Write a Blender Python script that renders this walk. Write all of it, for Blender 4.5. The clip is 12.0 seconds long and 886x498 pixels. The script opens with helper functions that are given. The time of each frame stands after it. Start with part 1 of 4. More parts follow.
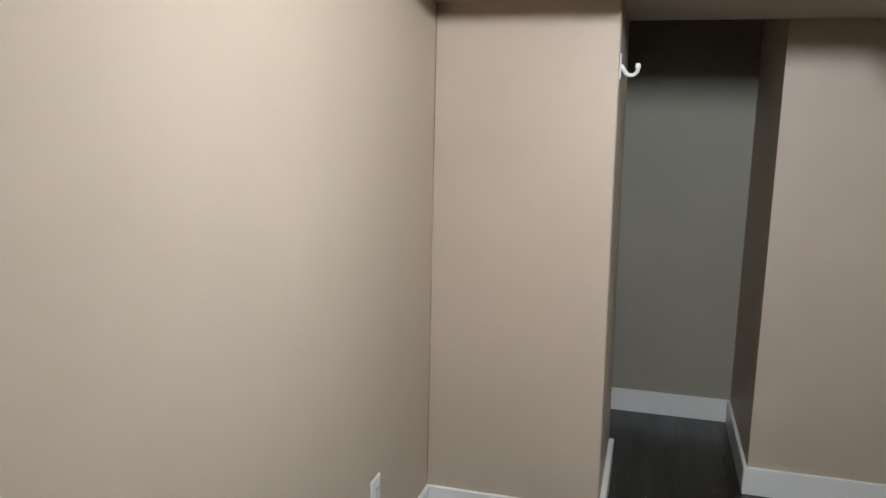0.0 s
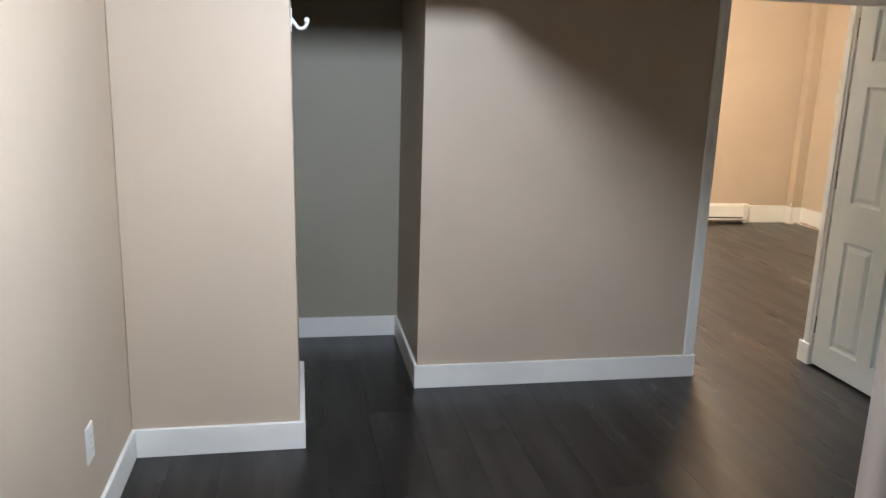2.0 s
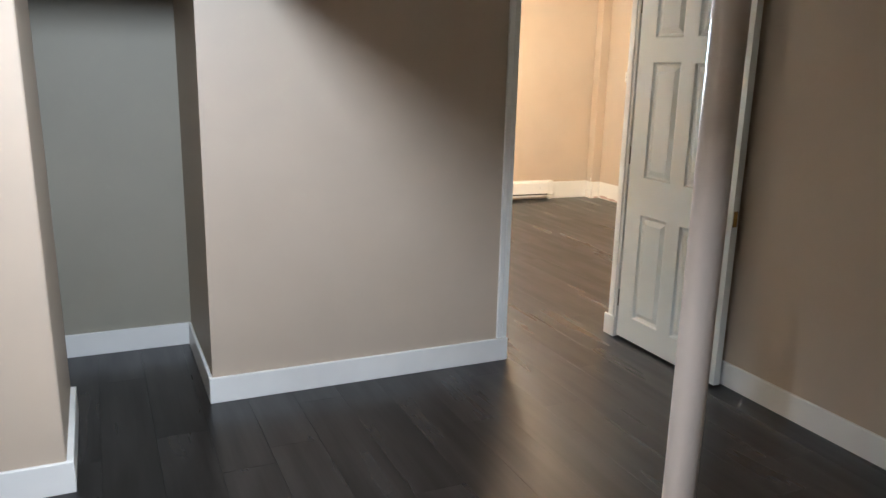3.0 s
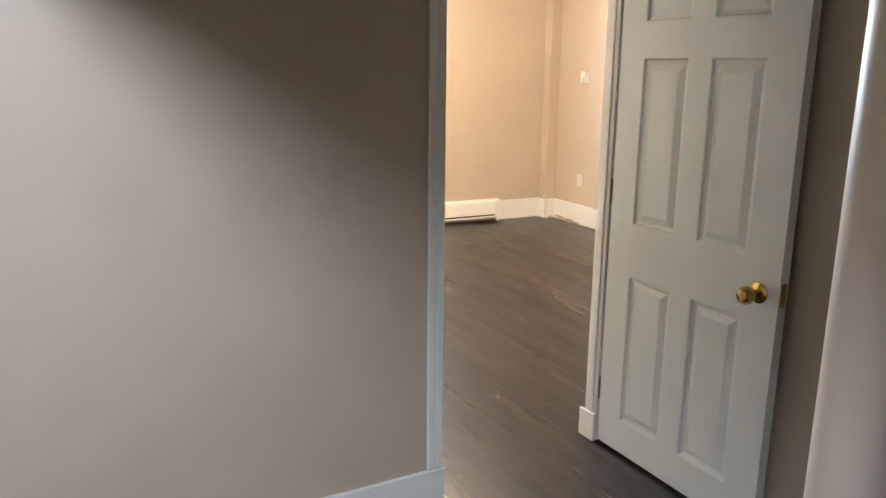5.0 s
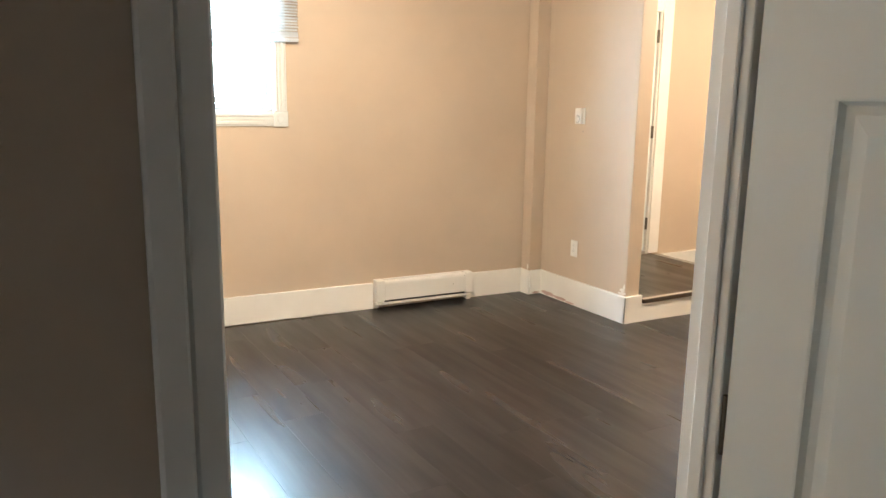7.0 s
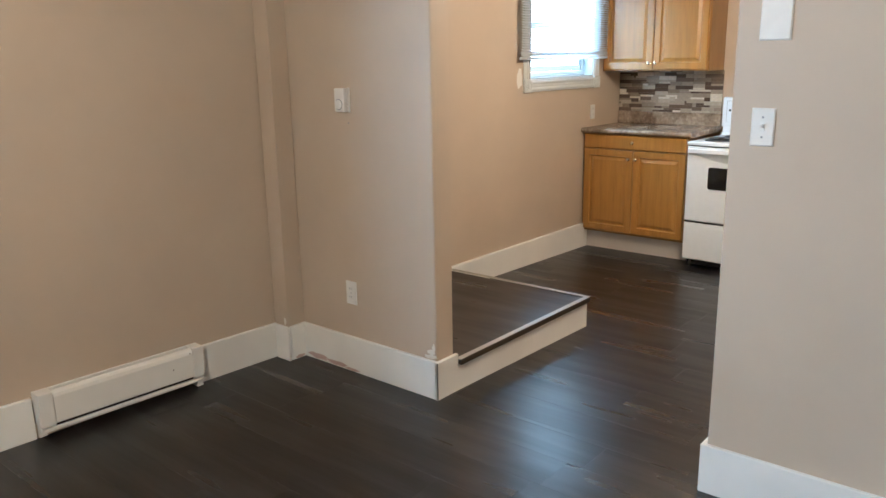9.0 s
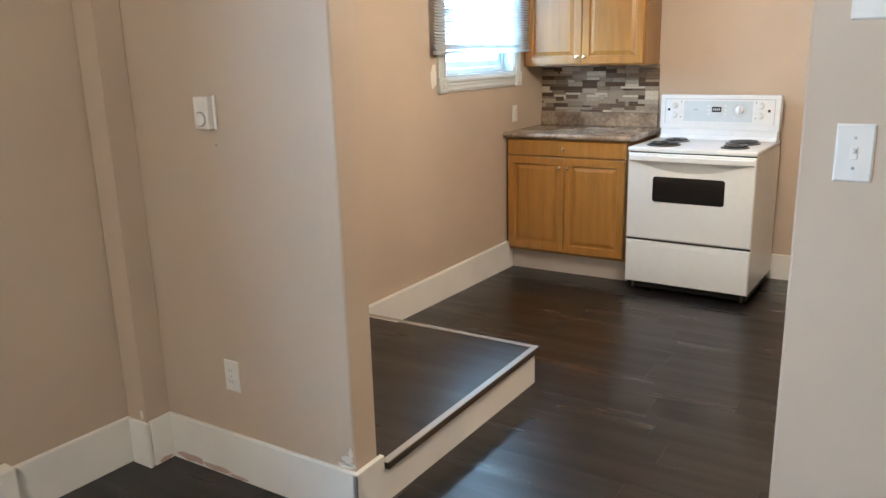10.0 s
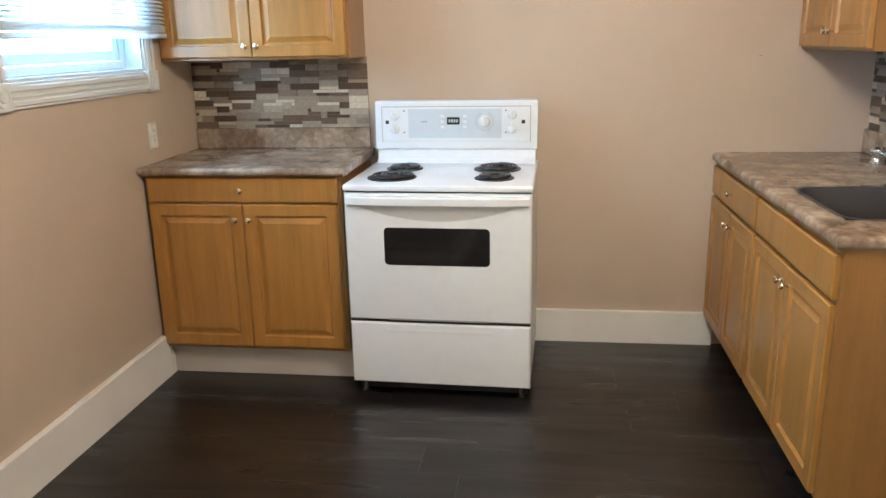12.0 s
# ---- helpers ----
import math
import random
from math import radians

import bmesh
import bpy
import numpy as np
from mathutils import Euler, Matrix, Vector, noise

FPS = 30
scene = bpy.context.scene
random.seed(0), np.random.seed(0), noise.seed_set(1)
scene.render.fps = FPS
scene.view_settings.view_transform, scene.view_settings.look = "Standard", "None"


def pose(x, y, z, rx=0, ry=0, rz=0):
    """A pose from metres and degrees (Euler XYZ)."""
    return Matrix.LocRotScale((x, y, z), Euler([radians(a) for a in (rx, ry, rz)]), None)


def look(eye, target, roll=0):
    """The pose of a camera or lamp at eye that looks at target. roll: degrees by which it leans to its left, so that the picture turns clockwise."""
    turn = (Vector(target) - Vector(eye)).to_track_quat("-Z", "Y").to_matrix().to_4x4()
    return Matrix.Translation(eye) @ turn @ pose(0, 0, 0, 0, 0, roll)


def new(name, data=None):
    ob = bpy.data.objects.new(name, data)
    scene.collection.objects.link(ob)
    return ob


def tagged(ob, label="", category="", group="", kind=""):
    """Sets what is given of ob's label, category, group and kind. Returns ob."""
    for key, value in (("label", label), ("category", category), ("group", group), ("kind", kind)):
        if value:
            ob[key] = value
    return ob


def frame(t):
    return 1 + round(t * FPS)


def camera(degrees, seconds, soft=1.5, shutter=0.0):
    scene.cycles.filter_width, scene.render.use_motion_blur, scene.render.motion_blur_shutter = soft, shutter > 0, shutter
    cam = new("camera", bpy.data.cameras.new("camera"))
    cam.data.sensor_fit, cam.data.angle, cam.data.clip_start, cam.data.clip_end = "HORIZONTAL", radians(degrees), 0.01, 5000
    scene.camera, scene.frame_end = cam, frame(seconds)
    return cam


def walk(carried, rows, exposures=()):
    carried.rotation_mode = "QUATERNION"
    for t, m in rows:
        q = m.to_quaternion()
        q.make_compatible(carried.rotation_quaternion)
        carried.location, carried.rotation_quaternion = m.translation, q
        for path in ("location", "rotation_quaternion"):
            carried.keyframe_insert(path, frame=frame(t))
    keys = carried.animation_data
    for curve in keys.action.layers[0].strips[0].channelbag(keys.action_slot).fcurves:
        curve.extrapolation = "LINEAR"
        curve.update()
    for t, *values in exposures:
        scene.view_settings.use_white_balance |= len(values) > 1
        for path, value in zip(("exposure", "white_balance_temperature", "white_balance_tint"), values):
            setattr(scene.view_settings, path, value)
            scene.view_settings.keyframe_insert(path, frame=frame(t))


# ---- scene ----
cam = camera(60.0, 12.0, 1.5)
PATH = [
    (0, (-5.102, -5.997, 1.432), (-5.62, -4.095, 1.097), 1.3),
    (0.5, (-5.161, -6.113, 1.426), (-5.513, -4.177, 1.068), 1.6),
    (1, (-5.261, -6.213, 1.426), (-5.392, -4.257, 1.029), 1.2),
    (1.5, (-5.274, -6.263, 1.443), (-5.135, -4.314, 1.016), 1.4),
    (2, (-5.207, -6.275, 1.441), (-4.84, -4.36, 0.996), 1.8),
    (2.5, (-5.128, -6.26, 1.405), (-4.556, -4.398, 0.95), 1.5),
    (3, (-5.047, -6.06, 1.417), (-4.242, -4.291, 0.945), 1.4),
    (4.8, (-4.473, -5.127, 1.417), (-3.538, -3.422, 0.948), 1.0),
    (5, (-4.383, -4.982, 1.414), (-3.458, -3.271, 0.947), 0.6),
    (5.5, (-4.149, -4.623, 1.433), (-3.271, -2.884, 0.982), 1.0),
    (6, (-3.923, -4.232, 1.432), (-3.017, -2.498, 1.017), 0.9),
    (6.5, (-3.679, -3.901, 1.425), (-2.722, -2.19, 1.029), 0.9),
    (8.3, (-2.805, -2.595, 1.502), (-1.626, -1.04, 1.064), -0.5),
    (8.5, (-2.716, -2.445, 1.485), (-1.427, -0.98, 1.047), -0.7),
    (9, (-2.419, -2.078, 1.487), (-0.932, -0.829, 1.008), -1.0),
    (9.5, (-2.07, -1.76, 1.503), (-0.53, -0.588, 0.996), -0.5),
    (10, (-1.71, -1.429, 1.485), (-0.07, -0.396, 0.989), -1.5),
    (10.5, (-1.317, -1.179, 1.453), (0.407, -0.302, 0.943), -1.7),
    (11, (-0.913, -0.958, 1.449), (0.881, -0.234, 0.941), -1.7),
    (11.5, (-0.446, -0.749, 1.441), (1.437, -0.302, 0.937), -1.6),
    (12, (0.003, -0.652, 1.448), (1.916, -0.404, 0.919), -1.2),
]
walk(cam, [(t, look(e, g, r)) for t, e, g, r in PATH], [
    (0, 0.8, 6100, 9), (1.5, 1.12, 5800, 9), (3, 1.64, 5600, 9), (5, 1.52, 5650, 9), (6.5, 1.34, 5560, 8), (8.3, 0.2, 5030, 7), (10, 0.18, 4900, 6.5), (12, 0.17, 4760, 6)])

# ---- light: overcast sky through the windows, one ceiling lamp a room ----
world = bpy.data.worlds.new("sky")
scene.world = world
world.use_nodes = True
wn = world.node_tree.nodes
sky = wn.new("ShaderNodeTexSky")
sky.sky_type, sky.sun_disc = "NISHITA", False
sky.sun_elevation, sky.sun_rotation = radians(38), radians(200)
world.node_tree.links.new(sky.outputs[0], wn["Background"].inputs[0])
wn["Background"].inputs[1].default_value = 0.15

sun = new("sun", bpy.data.lights.new("sun", "SUN"))
sun.data.energy, sun.data.angle, sun.data.color = 1.2, radians(12), (1, 0.95, 0.88)
sun.matrix_world = look((-3, -9, 8), (0, 0, 0))


def area_lamp(name, eye, target, w, h, watts, colour, shape="RECTANGLE"):
    lamp = new(name, bpy.data.lights.new(name, "AREA"))
    lamp.data.shape, lamp.data.size, lamp.data.size_y = shape, w, h
    lamp.data.energy, lamp.data.color = watts, colour
    lamp.matrix_world = look(eye, target)
    return lamp


DAY = (0.70, 0.89, 1.0)
WARM = (1.0, 0.72, 0.44)
area_lamp("window_light", (-2.42, 1.42, 1.73), (-2.42, 0.0, 1.55), 1.4, 1.2, 420, DAY)
area_lamp("window_light", (2.83, 1.34, 1.73), (2.83, 0.0, 1.55), 1.5, 1.25, 80, DAY)


def globe_lamp(name, at, radius, watts, colour):
    lamp = new(name, bpy.data.lights.new(name, "POINT"))
    lamp.data.shadow_soft_size, lamp.data.energy, lamp.data.color = radius, watts, colour
    lamp.location = at
    return lamp


area_lamp("ceiling_light", (-4.73, -5.15, 1.982), (-5.3, -3.45, 0.85), 0.16, 0.16, 18.5, (0.93, 0.96, 1.0), "DISK")
globe_lamp("ceiling_light", (-2.4, -0.7, 2.22), 0.14, 88, WARM)
globe_lamp("ceiling_light", (1.62, -0.78, 2.22), 0.18, 108, WARM)


# ---- materials ----
def material(name, colour, rough=0.5, metal=0.0):
    m = bpy.data.materials.new(name)
    m.use_nodes = True
    b = m.node_tree.nodes["Principled BSDF"]
    b.inputs["Base Color"].default_value = (*colour, 1)
    b.inputs["Roughness"].default_value, b.inputs["Metallic"].default_value = rough, metal
    return m, m.node_tree.nodes, m.node_tree.links, b


def coords(n, l, scale, kind="Object"):
    tc, mp = n.new("ShaderNodeTexCoord"), n.new("ShaderNodeMapping")
    mp.inputs["Scale"].default_value = scale
    l.new(tc.outputs[kind], mp.inputs["Vector"])
    return mp.outputs["Vector"]


def noise_tex(n, l, vec, scale, detail=3.0, rough=0.55):
    t = n.new("ShaderNodeTexNoise")
    t.inputs["Scale"].default_value, t.inputs["Detail"].default_value = scale, detail
    t.inputs["Roughness"].default_value = rough
    if vec is not None:
        l.new(vec, t.inputs["Vector"])
    return t.outputs["Fac"]


def ramp(n, l, fac, stops, kind="LINEAR"):
    r = n.new("ShaderNodeValToRGB")
    r.color_ramp.interpolation = kind
    while len(r.color_ramp.elements) < len(stops):
        r.color_ramp.elements.new(0.5)
    for e, (p, c) in zip(r.color_ramp.elements, stops):
        e.position, e.color = p, (*c, 1)
    l.new(fac, r.inputs["Fac"])
    return r.outputs["Color"]


def mixed(n, l, a, b, fac, mode="MIX"):
    m = n.new("ShaderNodeMix")
    m.data_type, m.blend_type = "RGBA", mode
    for s, i in ((fac, 0), (a, 6), (b, 7)):
        if isinstance(s, (int, float)):
            m.inputs[i].default_value = s
        elif isinstance(s, tuple):
            m.inputs[i].default_value = (*s, 1)
        else:
            l.new(s, m.inputs[i])
    return m.outputs[2]


def bump(n, l, b, height, strength, distance):
    k = n.new("ShaderNodeBump")
    k.inputs["Strength"].default_value, k.inputs["Distance"].default_value = strength, distance
    l.new(height, k.inputs["Height"])
    l.new(k.outputs["Normal"], b.inputs["Normal"])


def map_range(n, l, fac, lo, hi):
    r = n.new("ShaderNodeMapRange")
    r.inputs["To Min"].default_value, r.inputs["To Max"].default_value = lo, hi
    l.new(fac, r.inputs["Value"])
    return r.outputs["Result"]


def paint(name, colour, rough=0.5, dirt=0.06, grain=0.15):
    """Rolled or brushed paint: faint blotches, fine roller grain."""
    m, n, l, b = material(name, colour, rough)
    v = coords(n, l, (1, 1, 1))
    big, small = noise_tex(n, l, v, 1.7, 4), noise_tex(n, l, v, 260, 2)
    dark = tuple(c * (1 - 2 * dirt) for c in colour)
    light = tuple(min(1, c * (1 + dirt)) for c in colour)
    l.new(ramp(n, l, big, [(0.3, dark), (0.7, light)]), b.inputs["Base Color"])
    l.new(map_range(n, l, big, rough - 0.07, rough + 0.07), b.inputs["Roughness"])
    bump(n, l, b, small, grain, 0.0006)
    return m


def laminate_floor():
    m, n, l, b = material("dark_laminate", (0.05, 0.042, 0.04), 0.33)
    info = n.new("ShaderNodeObjectInfo")
    shift = n.new("ShaderNodeVectorMath")
    shift.operation = "MULTIPLY_ADD"
    tc = n.new("ShaderNodeTexCoord")
    l.new(info.outputs["Random"], shift.inputs[0])
    shift.inputs[1].default_value = (37, 53, 11)
    l.new(tc.outputs["Object"], shift.inputs[2])
    mp = n.new("ShaderNodeMapping")
    mp.inputs["Scale"].default_value = (6.5, 0.75, 1)
    l.new(shift.outputs[0], mp.inputs["Vector"])
    fine = n.new("ShaderNodeMapping")
    fine.inputs["Scale"].default_value = (48, 1.5, 1)
    l.new(shift.outputs[0], fine.inputs["Vector"])
    broad, grain = noise_tex(n, l, mp.outputs[0], 1.6, 2.5, 0.5), noise_tex(n, l, fine.outputs[0], 2.0, 3, 0.55)
    col = ramp(n, l, broad, [(0.28, (0.0046, 0.0038, 0.0035)), (0.46, (0.0084, 0.0070, 0.0066)), (0.60, (0.0140, 0.0119, 0.0115)), (0.76, (0.0225, 0.0195, 0.0190))])
    col = mixed(n, l, col, ramp(n, l, grain, [(0.35, (0.60, 0.58, 0.57)), (0.65, (1.12, 1.10, 1.09))]), 0.36, "MULTIPLY")
    tone = ramp(n, l, info.outputs["Random"], [(0, (0.86, 0.85, 0.85)), (1, (1.14, 1.13, 1.12))])
    l.new(mixed(n, l, col, tone, 1.0, "MULTIPLY"), b.inputs["Base Color"])
    sheen = n.new("ShaderNodeMapRange")
    sheen.inputs["From Min"].default_value, sheen.inputs["From Max"].default_value = 0.34, 0.66
    sheen.inputs["To Min"].default_value, sheen.inputs["To Max"].default_value = 0.34, 0.27
    l.new(broad, sheen.inputs["Value"]), l.new(sheen.outputs["Result"], b.inputs["Roughness"])
    l.new(map_range(n, l, mixed(n, l, broad, grain, 0.2), 0.30, 0.86), b.inputs["Specular IOR Level"])
    bump(n, l, b, grain, 0.09, 0.0006)
    return m


def oak(name, tint):
    m, n, l, b = material(name, tint, 0.34)
    v = coords(n, l, (9, 9, 0.9))
    f = coords(n, l, (120, 120, 3.0))
    broad, grain = noise_tex(n, l, v, 2.2, 5, 0.6), noise_tex(n, l, f, 1.8, 3, 0.6)
    dark, mid = tuple(c * 0.80 for c in tint), tint
    col = ramp(n, l, broad, [(0.3, dark), (0.5, mid), (0.72, tuple(min(1, c * 1.14) for c in tint))])
    col = mixed(n, l, col, ramp(n, l, grain, [(0.34, (0.80, 0.74, 0.67)), (0.60, (1.04, 1.04, 1.04))]), 0.30, "MULTIPLY")
    l.new(col, b.inputs["Base Color"])
    l.new(map_range(n, l, grain, 0.28, 0.42), b.inputs["Roughness"])
    b.inputs["Coat Weight"].default_value, b.inputs["Coat Roughness"].default_value = 0.30, 0.34
    bump(n, l, b, grain, 0.12, 0.0006)
    return m


def stone_laminate():
    m, n, l, b = material("stone_look_laminate", (0.2, 0.16, 0.13), 0.28)
    v = coords(n, l, (1, 1, 1))
    a, c = noise_tex(n, l, v, 8, 6, 0.66), noise_tex(n, l, v, 38, 4, 0.62)
    col = ramp(n, l, a, [(0.30, (0.105, 0.072, 0.046)), (0.44, (0.205, 0.155, 0.107)), (0.56, (0.315, 0.255, 0.185)), (0.72, (0.47, 0.40, 0.31))])
    col = mixed(n, l, col, ramp(n, l, c, [(0.35, (0.62, 0.56, 0.52)), (0.65, (1.2, 1.18, 1.15))]), 0.5, "MULTIPLY")
    l.new(col, b.inputs["Base Color"])
    l.new(map_range(n, l, c, 0.14, 0.28), b.inputs["Roughness"])
    return m


def mosaic_tile():
    m, n, l, b = material("mosaic_tile", (0.4, 0.35, 0.3), 0.22)
    info = n.new("ShaderNodeObjectInfo")
    tones = [(0.0, (0.075, 0.052, 0.036)), (0.17, (0.13, 0.098, 0.070)), (0.33, (0.22, 0.180, 0.130)), (0.54, (0.29, 0.245, 0.180)),
             (0.74, (0.37, 0.325, 0.245)), (0.88, (0.58, 0.53, 0.42))]
    col = ramp(n, l, info.outputs["Random"], tones, "CONSTANT")
    v = coords(n, l, (1, 1, 1), "Object")
    vein = noise_tex(n, l, v, 60, 4)
    l.new(mixed(n, l, col, ramp(n, l, vein, [(0.3, (0.82, 0.81, 0.8)), (0.7, (1.12, 1.12, 1.12))]), 0.8, "MULTIPLY"), b.inputs["Base Color"])
    l.new(map_range(n, l, info.outputs["Random"], 0.12, 0.45), b.inputs["Roughness"])
    return m


def clear_glass():
    """A thin pane: light goes straight through, and the surface mirrors by its angle."""
    m, n, l, b = material("window_glass", (1, 1, 1), 0.02)
    clear, gloss, mix, edge, power, level = (n.new("ShaderNode" + k) for k in ("BsdfTransparent", "BsdfGlossy", "MixShader", "LayerWeight", "Math", "MapRange"))
    clear.inputs["Color"].default_value = (0.95, 0.98, 0.97, 1)
    gloss.inputs["Roughness"].default_value, edge.inputs["Blend"].default_value = 0.02, 0.5
    power.operation, power.inputs[1].default_value, level.inputs["To Min"].default_value, level.inputs["To Max"].default_value = "POWER", 5.0, 0.04, 1.0
    for source, target in ((edge.outputs["Facing"], power.inputs[0]), (power.outputs[0], level.inputs["Value"]), (level.outputs[0], mix.inputs[0]), (clear.outputs[0], mix.inputs[1]),
                           (gloss.outputs[0], mix.inputs[2]), (mix.outputs[0], n["Material Output"].inputs[0])):
        l.new(source, target)
    n.remove(b)
    return m


def plain(name, colour, rough, metal=0.0, wear=0.05):
    m, n, l, b = material(name, colour, rough, metal)
    v = coords(n, l, (1, 1, 1))
    f = noise_tex(n, l, v, 23, 4)
    l.new(ramp(n, l, f, [(0.3, tuple(c * (1 - wear) for c in colour)), (0.7, colour)]), b.inputs["Base Color"])
    l.new(map_range(n, l, f, max(0.02, rough - 0.05), rough + 0.06), b.inputs["Roughness"])
    return m


def overcast_glow():
    """Plain bright overcast sky, faintly uneven."""
    m, n, l, b = material("overcast_sky", (0, 0, 0), 1.0)
    cloud = noise_tex(n, l, coords(n, l, (0.2, 0.2, 0.35)), 1.0, 3)
    l.new(ramp(n, l, cloud, [(0.3, (0.80, 0.92, 1.0)), (0.7, (0.92, 0.97, 1.0))]), b.inputs["Emission Color"])
    b.inputs["Emission Strength"].default_value = 12
    return m


def blind_plastic():
    """Thin white plastic that lets part of the daylight through."""
    m, n, l, b = material("white_slat", (0.82, 0.83, 0.83), 0.4)
    glow, mix = n.new("ShaderNodeBsdfTranslucent"), n.new("ShaderNodeMixShader")
    glow.inputs["Color"].default_value, mix.inputs[0].default_value = (0.80, 0.84, 0.86, 1), 0.5
    for source, target in ((b.outputs[0], mix.inputs[1]), (glow.outputs[0], mix.inputs[2]), (mix.outputs[0], n["Material Output"].inputs[0])):
        l.new(source, target)
    return m


WALL = paint("taupe_wall_paint", (0.532, 0.442, 0.338), 0.52, 0.035, 0.22)
WALL_NICHE = paint("grey_wall_paint", (0.345, 0.322, 0.252), 0.55, 0.04, 0.2)
CEILING = paint("ceiling_paint", (0.58, 0.49, 0.40), 0.7, 0.04, 0.3)
TRIM = paint("white_trim_paint", (0.85, 0.845, 0.80), 0.36, 0.05, 0.08)
DOORPAINT = paint("white_door_paint", (0.76, 0.80, 0.78), 0.32, 0.03, 0.06)
VINYL = plain("white_vinyl", (0.60, 0.66, 0.68), 0.35)
SLAT = blind_plastic()
OVERCAST = overcast_glow()
FLOOR = laminate_floor()
SUBFLOOR = plain("subfloor", (0.03, 0.026, 0.025), 0.8)
OAK = oak("honey_oak", (0.355, 0.180, 0.031))
# Oak for cabinet bodies, darkened in colour for the end panel's shade.
OAKSIDE_SHADED = oak("shaded_oak_veneer", (0.27, 0.140, 0.030))
TOEKICK = paint("grey_toe_kick", (0.50, 0.47, 0.43), 0.5, 0.05)
COUNTER = stone_laminate()
TILE = mosaic_tile()
GROUT = plain("grey_grout", (0.27, 0.235, 0.19), 0.85)
ENAMEL = plain("white_enamel", (0.78, 0.83, 0.87), 0.18, 0, 0.03)
PANELGREY = plain("pale_grey_panel", (0.58, 0.66, 0.72), 0.3)
BLACKGLASS = plain("black_oven_glass", (0.012, 0.012, 0.013), 0.08)
BLACK = plain("black_iron", (0.02, 0.02, 0.021), 0.42, 0.0, 0.3)
COIL = plain("burner_coil", (0.045, 0.045, 0.047), 0.28, 0.6, 0.2)
# Near-black for small marks and joints, and for shade painted into gaps.
MARKSHADE = plain("black_marks_and_shade", (0.012, 0.012, 0.012), 0.7)
PALEPLASTIC = plain("white_plastic", (0.78, 0.77, 0.73), 0.35)
DIM = plain("grey_marks", (0.30, 0.31, 0.32), 0.5)
CHROME = plain("chrome", (0.78, 0.78, 0.78), 0.12, 1.0)
NICKEL = plain("satin_nickel", (0.74, 0.65, 0.48), 0.22, 1.0)
OLDSTEEL = plain("tarnished_steel", (0.16, 0.14, 0.11), 0.4, 0.8)
BRASS = plain("brass", (0.52, 0.38, 0.13), 0.22, 1.0)
ALUMINIUM = plain("aluminium", (0.52, 0.50, 0.47), 0.46, 0.85)
BRONZE = plain("dark_strip", (0.085, 0.062, 0.042), 0.4, 0.4)
STEEL = plain("dark_sink", (0.10, 0.10, 0.105), 0.35, 0.6)
POLEPAINT = paint("painted_steel_post", (0.62, 0.53, 0.45), 0.4, 0.04, 0.1)
RAWWOOD = paint("bare_pinkish_patch", (0.58, 0.43, 0.38), 0.7, 0.2, 0.4)
SMEAR = paint("white_paint_smear", (0.80, 0.77, 0.70), 0.5, 0.05, 0.3)
CASINGPAINT = paint("cool_white_casing_paint", (0.68, 0.71, 0.70), 0.4, 0.05, 0.1)
GLASS = clear_glass()
GROUND = paint("pale_gravel", (0.36, 0.35, 0.34), 0.9, 0.2, 0.5)
SIDING = paint("pale_siding", (0.62, 0.60, 0.60), 0.6, 0.04)


# ---- builders ----
ORG = {}


def box(bm, x0, y0, z0, x1, y1, z1, bevel=0.0, segs=1):
    vs = [bm.verts.new(p) for p in ((x0, y0, z0), (x1, y0, z0), (x1, y1, z0), (x0, y1, z0), (x0, y0, z1), (x1, y0, z1), (x1, y1, z1), (x0, y1, z1))]
    fs = [bm.faces.new([vs[i] for i in f]) for f in ((3, 2, 1, 0), (4, 5, 6, 7), (0, 1, 5, 4), (1, 2, 6, 5), (2, 3, 7, 6), (3, 0, 4, 7))]
    if bevel:
        edges = list({e for f in fs for e in f.edges})
        bmesh.ops.bevel(bm, geom=edges, offset=bevel, segments=segs, affect="EDGES", profile=0.5)
    return bm


def boxed(*dims, bevel=0.0, segs=1):
    return box(bmesh.new(), *dims, bevel=bevel, segs=segs)


def tube(bm, path, r, sides=12, closed=False):
    """A round bar along a list of points."""
    pts = [Vector(p) for p in path]
    rings = []
    for i, p in enumerate(pts):
        a = pts[i - 1] if (i or closed) else p
        b = pts[(i + 1) % len(pts)] if (i + 1 < len(pts) or closed) else p
        d = (b - a).normalized()
        u = d.orthogonal().normalized() if not rings else (last - d * last.dot(d)).normalized()
        last = u
        w = d.cross(u)
        rr = r[i] if isinstance(r, (list, tuple)) else r
        rings.append([bm.verts.new(p + (u * math.cos(k) + w * math.sin(k)) * rr) for k in (2 * math.pi * j / sides for j in range(sides))])
    for i in range(len(rings) if closed else len(rings) - 1):
        a, b = rings[i], rings[(i + 1) % len(rings)]
        for j in range(sides):
            bm.faces.new((a[j], a[(j + 1) % sides], b[(j + 1) % sides], b[j]))
    if not closed:
        bm.faces.new(rings[0][::-1]), bm.faces.new(rings[-1])
    return bm


def lathe(bm, profile, m=Matrix(), sides=24):
    """Turns (radius, height) pairs about z, then places them by m."""
    rings = [[bm.verts.new(m @ Vector((r * math.cos(a), r * math.sin(a), h))) for a in (2 * math.pi * j / sides for j in range(sides))] for r, h in profile]
    for a, b in zip(rings, rings[1:]):
        for j in range(sides):
            bm.faces.new((a[j], a[(j + 1) % sides], b[(j + 1) % sides], b[j]))
    bm.faces.new(rings[0][::-1]), bm.faces.new(rings[-1])
    return bm


